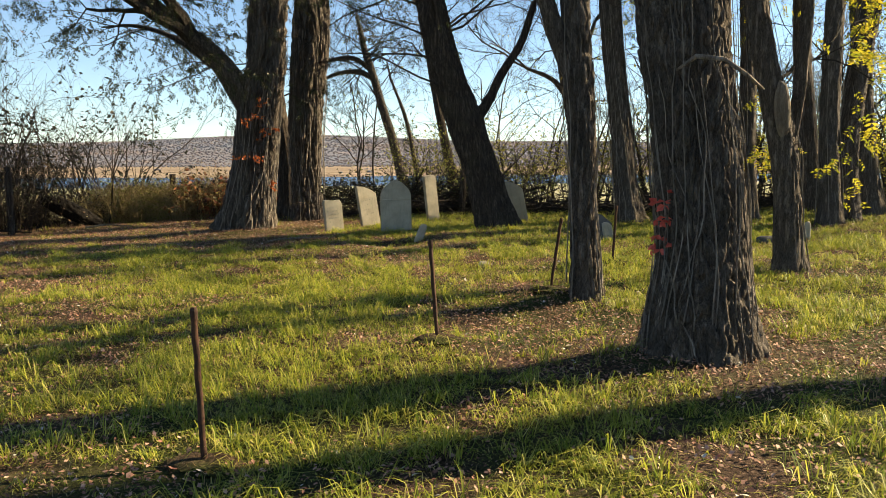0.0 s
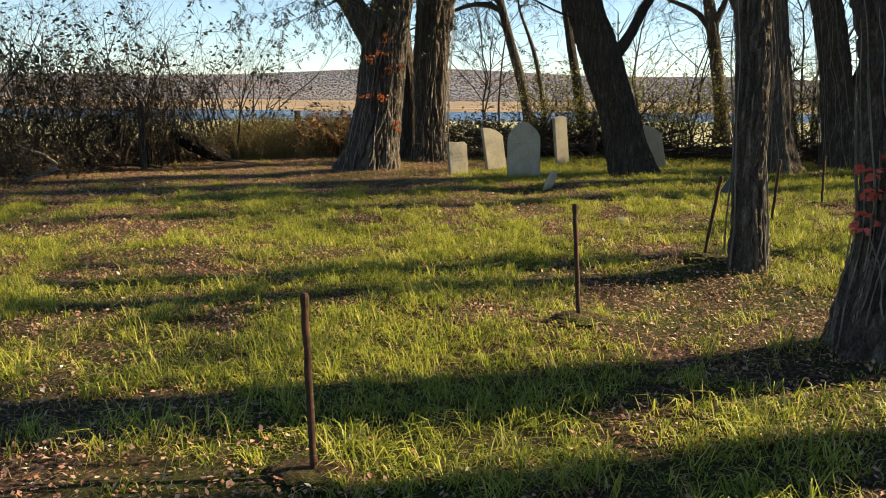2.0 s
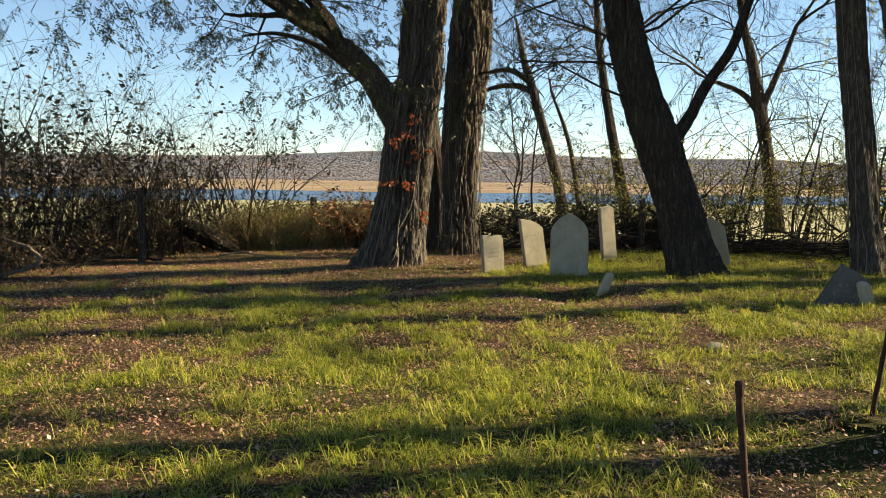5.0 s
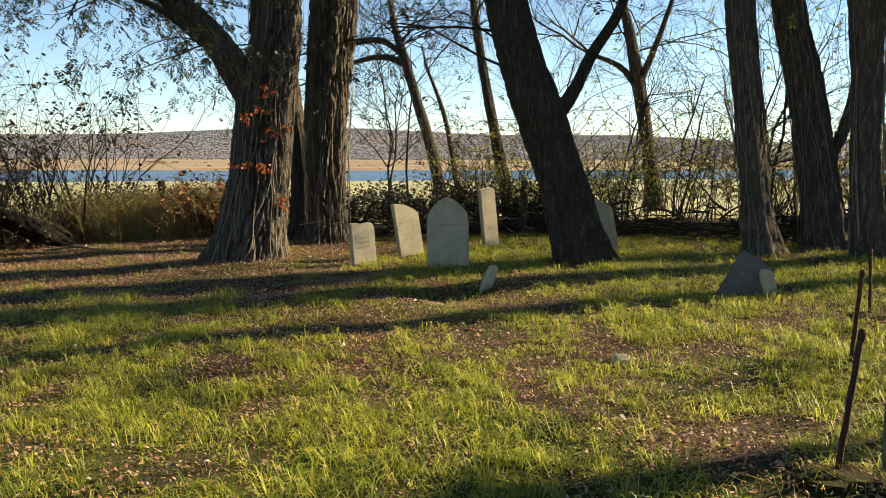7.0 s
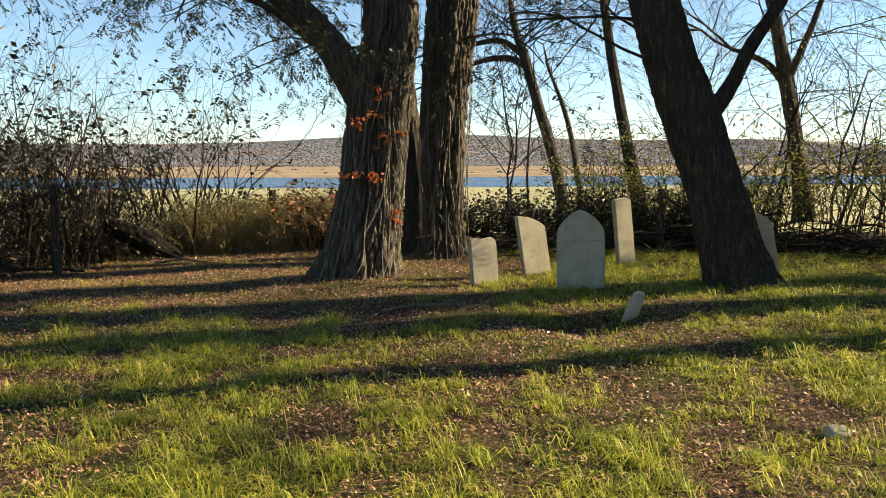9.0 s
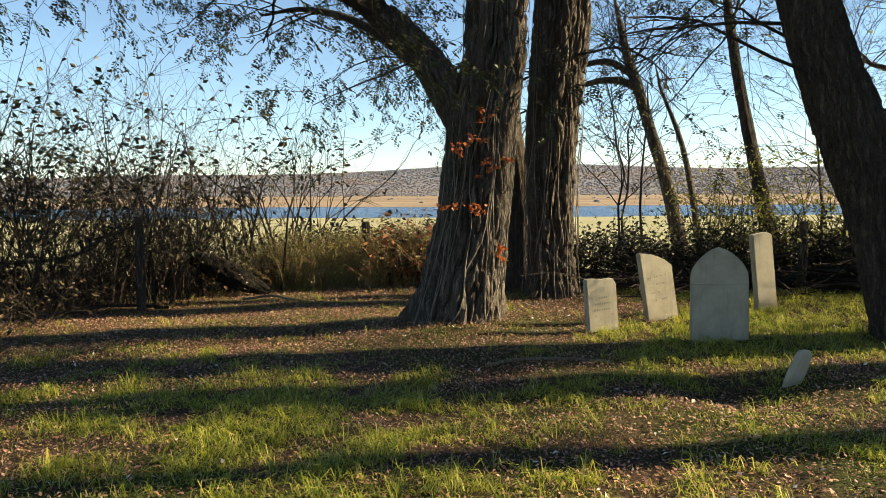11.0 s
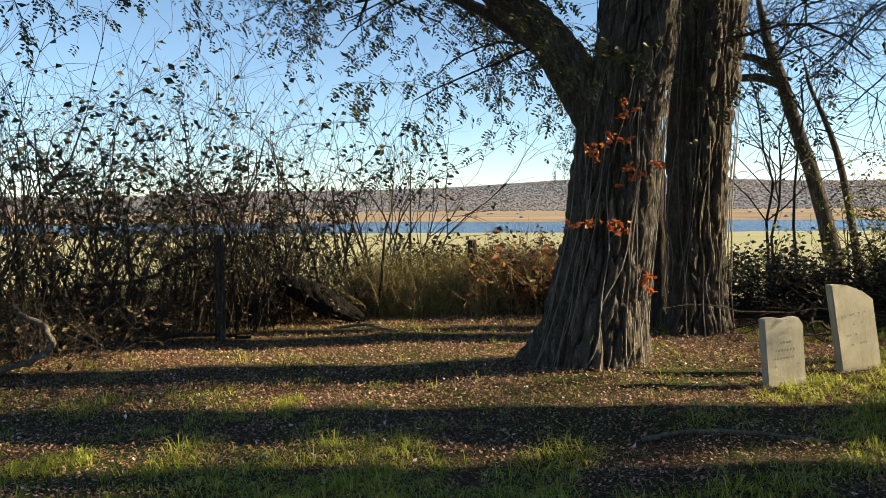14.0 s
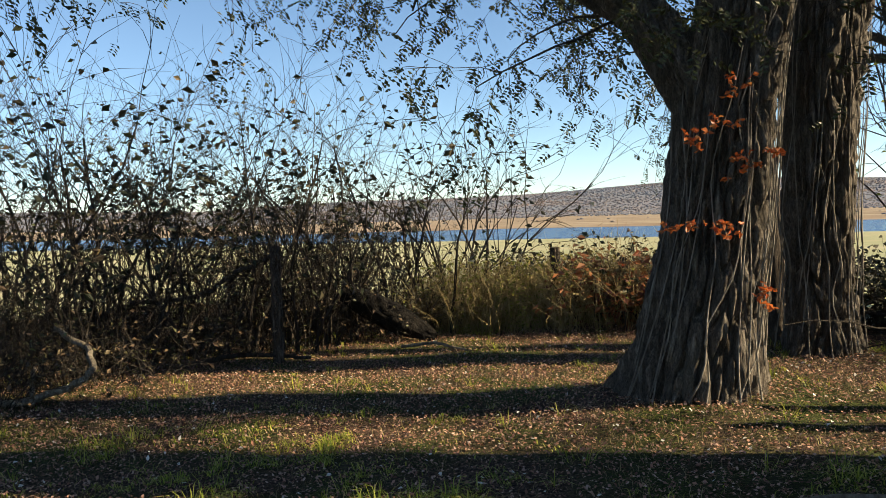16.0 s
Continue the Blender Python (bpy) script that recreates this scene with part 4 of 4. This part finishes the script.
def wooden_post(x, y, h, r, label, seed, tilt=0):
    z = float(ground_z(x, y))
    ob = bark_tube([(0, 0, -0.1, r * 1.08), (0.01, 0, h * 0.5, r), (0, 0.01, h, r * 0.92)], 28, 40, 0.008, 0, seed, 9)
    ring = list(range(39 * 28, 40 * 28))
    ob.f.append(tuple(ring))
    o = new("fence_post", ob.mesh("fence_post", M_BARK_DARK, False))
    o.matrix_basis = pose(x, y, z, tilt, tilt * 0.5, 0)
    tagged(o, label, "fence post", "fence posts")


wooden_post(-9.45, 14.75, 1.3, 0.06, "dark weathered wooden fence post in the thicket", 1, 1)
wooden_post(-7.75, 18.3, 1.05, 0.075, "split grey fence post among red bushes", 2, 5)
wooden_post(-6.75, 18.3, 0.85, 0.07, "leaning grey fence post stub by the bushes", 3, -8)
wooden_post(-1.0, 17.6, 0.95, 0.06, "short dark fence post in the hedge", 4, 3)


def fallen_branch(pts, r0, r1, label, mat, seed):
    random.seed(seed)
    p0 = Vector(pts[0])
    ob = thing("fallen_branch", (p0.x, p0.y, float(ground_z(p0.x, p0.y))), label, "branch", "fallen branches")
    base = Vector((p0.x, p0.y, float(ground_z(p0.x, p0.y))))
    rows = []
    for i, p in enumerate(pts):
        f = i / (len(pts) - 1)
        g = float(ground_z(p[0], p[1]))
        rows.append((p[0] - base.x, p[1] - base.y, g + p[2] - base.z, r0 + (r1 - r0) * f))
    c = spline(rows, 22)
    s = Soup()
    s.tube([tuple(a[:3] + np.array([random.gauss(0, r1), random.gauss(0, r1), 0])) for a in c], [a[3] for a in c], 8)
    part_of("stem", s, mat, ob, "", True)


fallen_branch([(-10.5, 12.0, 0.04), (-10.1, 12.25, 0.06), (-9.75, 12.6, 0.25), (-10.2, 12.9, 0.42), (-10.9, 13.0, 0.6)], 0.035, 0.03, "bent pale dead branch at the thicket's edge", M_PALE_WOOD, 1)
fallen_branch([(-10.4, 12.5, 0.3), (-10.1, 12.3, 0.15), (-9.95, 12.2, 0.05)], 0.02, 0.015, "short pale dead branch at the thicket's edge", M_PALE_WOOD, 2)
fallen_branch([(-3.75, 12.3, 0.03), (-3.55, 12.45, 0.05), (-3.2, 12.6, 0.03), (-2.7, 12.5, 0.03)], 0.016, 0.008, "fallen pale stick lying in the grass", M_PALE_WOOD, 3)
fallen_branch([(-8.6, 15.9, 0.03), (-8.2, 16.0, 0.07), (-7.8, 15.8, 0.05), (-7.5, 15.7, 0.03)], 0.022, 0.012, "crooked fallen stick by the thicket", M_PALE_WOOD, 4)
fallen_branch([(-10.2, 14.2, 0.03), (-9.7, 14.5, 0.1), (-9.2, 15.0, 0.04)], 0.03, 0.02, "brown fallen branch by the fence post", M_TWIG, 5)
fallen_branch([(-9.45, 14.75, 1.2), (-10.0, 14.7, 1.0), (-10.6, 14.6, 0.75), (-11.5, 14.4, 0.7)], 0.022, 0.03, "dark dead branch hung on the fence post", M_BARK_DARK, 6)


def root_slab():
    random.seed(9)
    rows = [(-0.55, 0, 0.62, 0.10), (-0.2, 0, 0.45, 0.17), (0.2, 0, 0.24, 0.16), (0.6, 0, 0.04, 0.07)]
    s = bark_tube(rows, 36, 40, 0.03, 0, 4, 10)
    ob = new("fallen_log", s.mesh("fallen_log", M_LOG_SHADED, True))
    x, y = -9.1, 16.3
    ob.matrix_basis = pose(x, y, float(ground_z(x, y)), 0, 0, 25)
    tagged(ob, "rotten log propped in the thicket, its shade put into near-black wood", "log")


root_slab()

# ---- ground cover ----
rng = np.random.default_rng(11)


def fbm(x, y, f, seed):
    r = np.random.default_rng(seed)
    out = np.zeros_like(x)
    for k in range(7):
        a = r.uniform(0, 6.28)
        g = f * r.uniform(0.6, 1.9)
        out += np.sin((x * math.cos(a) + y * math.sin(a)) * g + r.uniform(0, 6.28) + 1.3 * np.sin((x * math.sin(a) - y * math.cos(a)) * g * 0.7))
    return out / 3.7


def lawn_spots(n, x0, x1, y0, y1):
    """Random places, thinner with distance from the walked line."""
    x, y = rng.uniform(x0, x1, n), rng.uniform(y0, y1, n)
    return x, y


def greenness(x, y):
    """How grassy the turf is: bare leaf litter under the old trees and near the thicket."""
    g = 0.47 + 0.7 * fbm(x, y, 1.5, 3) + 0.65 * fbm(x, y, 4.2, 4)
    for cx, cy, r, h in ((-4.7, 14.3, 1.9, 0.9), (-7.2, 13.4, 2.6, 0.75), (-8.5, 15.5, 2.4, 0.9), (1.2, 4.7, 0.9, 0.6), (-1.7, 12.0, 0.75, 0.8), (-11.5, 13.5, 3.0, 1.2), (-2.2, 9.5, 1.2, 0.25), (-0.5, 4.4, 0.6, 0.15)):
        g = g - h * np.exp(-((x - cx) ** 2 + (y - cy) ** 2) / r ** 2)
    for cx, cy, r, h in ((0.5, 15.5, 2.4, 0.8), (4, 12, 3, 0.5), (-0.2, 8.5, 1.5, 0.3), (-1.6, 15.5, 1.3, 0.6), (-1.5, 6.3, 1.1, 0.35)):
        g = g + h * np.exp(-((x - cx) ** 2 + (y - cy) ** 2) / r ** 2)
    return g


def plot_share(x, y):
    """The mown plot is thick with grass; it thins out under the trees on either side of it."""
    out = np.maximum(x - 0.47 * y - 0.8, np.where(y < 8, -0.8 * y - 1.0, -7.4 - 1.9 * (y - 8)) - x)
    return np.clip(1 - out / 1.2, 0.22, 1)


def clumps(x, y):
    return fbm(x, y, 5.0, 8) + 0.7 * fbm(x, y, 11.0, 10)


x, y = lawn_spots(760000, -13, 9, 0.5, 17.6)
near = np.clip(1.25 - 0.06 * np.maximum(y - 4, 0), 0.45, 1)
keep = rng.random(len(x)) < np.clip(greenness(x, y) * 0.9 + 0.20 + 0.25 * clumps(x, y), 0.04, 1.0) * near * plot_share(x, y)
keep &= ~((x < -9.6) & (rng.random(len(x)) > 0.3))
x, y = x[keep], y[keep]
tall_here = np.clip(0.7 + 0.45 * clumps(x, y) + 0.25 * fbm(x, y, 2.0, 9), 0.3, 1.7)
h = tall_here * rng.uniform(0.02, 0.07, len(x))
blades("grass", M_GRASS, np.stack([x, y, ground_z(x, y) - 0.004], 1), rng.uniform(0, 6.28, len(x)), h, rng.uniform(0.003, 0.0065, len(x)) * np.clip(0.75 + y / 16, 0.8, 1.6), rng.uniform(0.5, 1.75, len(x)), "uneven sunlit green grass in tufts")

# tufts: blades that fan out from one root
x, y = lawn_spots(62000, -12, 8.5, 0.8, 17.5)
keep = rng.random(len(x)) < np.clip(greenness(x, y) * 0.9 + 0.05 + 0.35 * clumps(x, y), 0.03, 1.0) * np.clip(1.2 - 0.05 * np.maximum(y - 4, 0), 0.5, 1) * plot_share(x, y)
x, y = x[keep], y[keep]
size = rng.gamma(2.6, 0.40, len(x))
fan = 14
w = rng.uniform(0, 6.28, (len(x), fan))
q = rng.uniform(0, 0.04, (len(x), fan)) * size[:, None]
tx, ty = (x[:, None] + np.cos(w) * q).reshape(-1), (y[:, None] + np.sin(w) * q).reshape(-1)
th = (size[:, None] * rng.uniform(0.035, 0.10, (len(x), fan))).reshape(-1)
lie = np.repeat(rng.uniform(0, 6.28, len(x)), fan)
turned = np.where(rng.random(len(tx)) < 0.45, lie, (w - 1.57).reshape(-1))
blades("grass_tufts", M_TUFT, np.stack([tx, ty, ground_z(tx, ty) - 0.004], 1), turned + rng.normal(0, 0.5, len(tx)), np.clip(th, 0.02, 0.17), rng.uniform(0.003, 0.0065, len(tx)), rng.uniform(0.6, 1.8, len(tx)), "taller fresh green tufts of grass")

x, y = lawn_spots(120000, -13, 9, 0.5, 17.8)
keep = rng.random(len(x)) < np.clip(0.75 - greenness(x, y) * 0.7, 0.12, 0.9) * plot_share(x, y)
x, y = x[keep], y[keep]
blades("dry_grass", M_STRAW, np.stack([x, y, ground_z(x, y) - 0.004], 1), rng.uniform(0, 6.28, len(x)), rng.uniform(0.02, 0.09, len(x)), rng.uniform(0.002, 0.004, len(x)), rng.uniform(0.5, 1.3, len(x)), "dry straw-coloured dead grass")


def litter(name, mat, n, lo, hi, thresh, label, seed):
    r = np.random.default_rng(seed)
    x, y = r.uniform(-13, 9, n), r.uniform(0.5, 18.5, n)
    keep = (r.random(n) < plot_share(x, y)) & (r.random(n) < np.clip(thresh - greenness(x, y) * 0.8, 0.08, 1))
    x, y = x[keep], y[keep]
    m = len(x)
    w, s = r.uniform(0, 6.28, m), r.uniform(lo, hi, m)
    c = np.stack([x, y, ground_z(x, y) + r.uniform(0.008, 0.03, m)], 1)
    a = np.stack([np.cos(w), np.sin(w), r.normal(0, 0.35, m)], 1) * s[:, None]
    b = np.stack([-np.sin(w), np.cos(w), r.normal(0, 0.35, m)], 1) * s[:, None] * 0.6
    up = np.array([0, 0, 1.0]) * s[:, None] * r.uniform(-0.2, 0.4, (m, 1))
    v = np.stack([c - a, c - a * 0.2 + b + up, c + a, c - a * 0.1 - b + up], 1).reshape(-1, 3)
    o = (np.arange(m) * 4)[:, None]
    L = np.concatenate([o, o + 1, o + 2, o, o + 2, o + 3], 1).reshape(-1)
    me = bpy.data.meshes.new(name)
    me.vertices.add(len(v))
    me.vertices.foreach_set("co", v.reshape(-1))
    me.loops.add(len(L))
    me.loops.foreach_set("vertex_index", L.astype(np.int32))
    me.polygons.add(2 * m)
    me.polygons.foreach_set("loop_start", (np.arange(2 * m) * 3).astype(np.int32))
    me.materials.append(mat)
    me.update(calc_edges=True)
    tagged(new(name, me), label, "leaf litter", "", "stuff")


litter("leaf_litter", M_LITTER, 420000, 0.006, 0.016, 0.95, "brown curled fallen leaves over the turf", 21)
litter("pale_leaf_litter", M_PALE_LITTER, 8500, 0.007, 0.021, 0.6, "scattered pale fallen leaves turned underside up", 22)
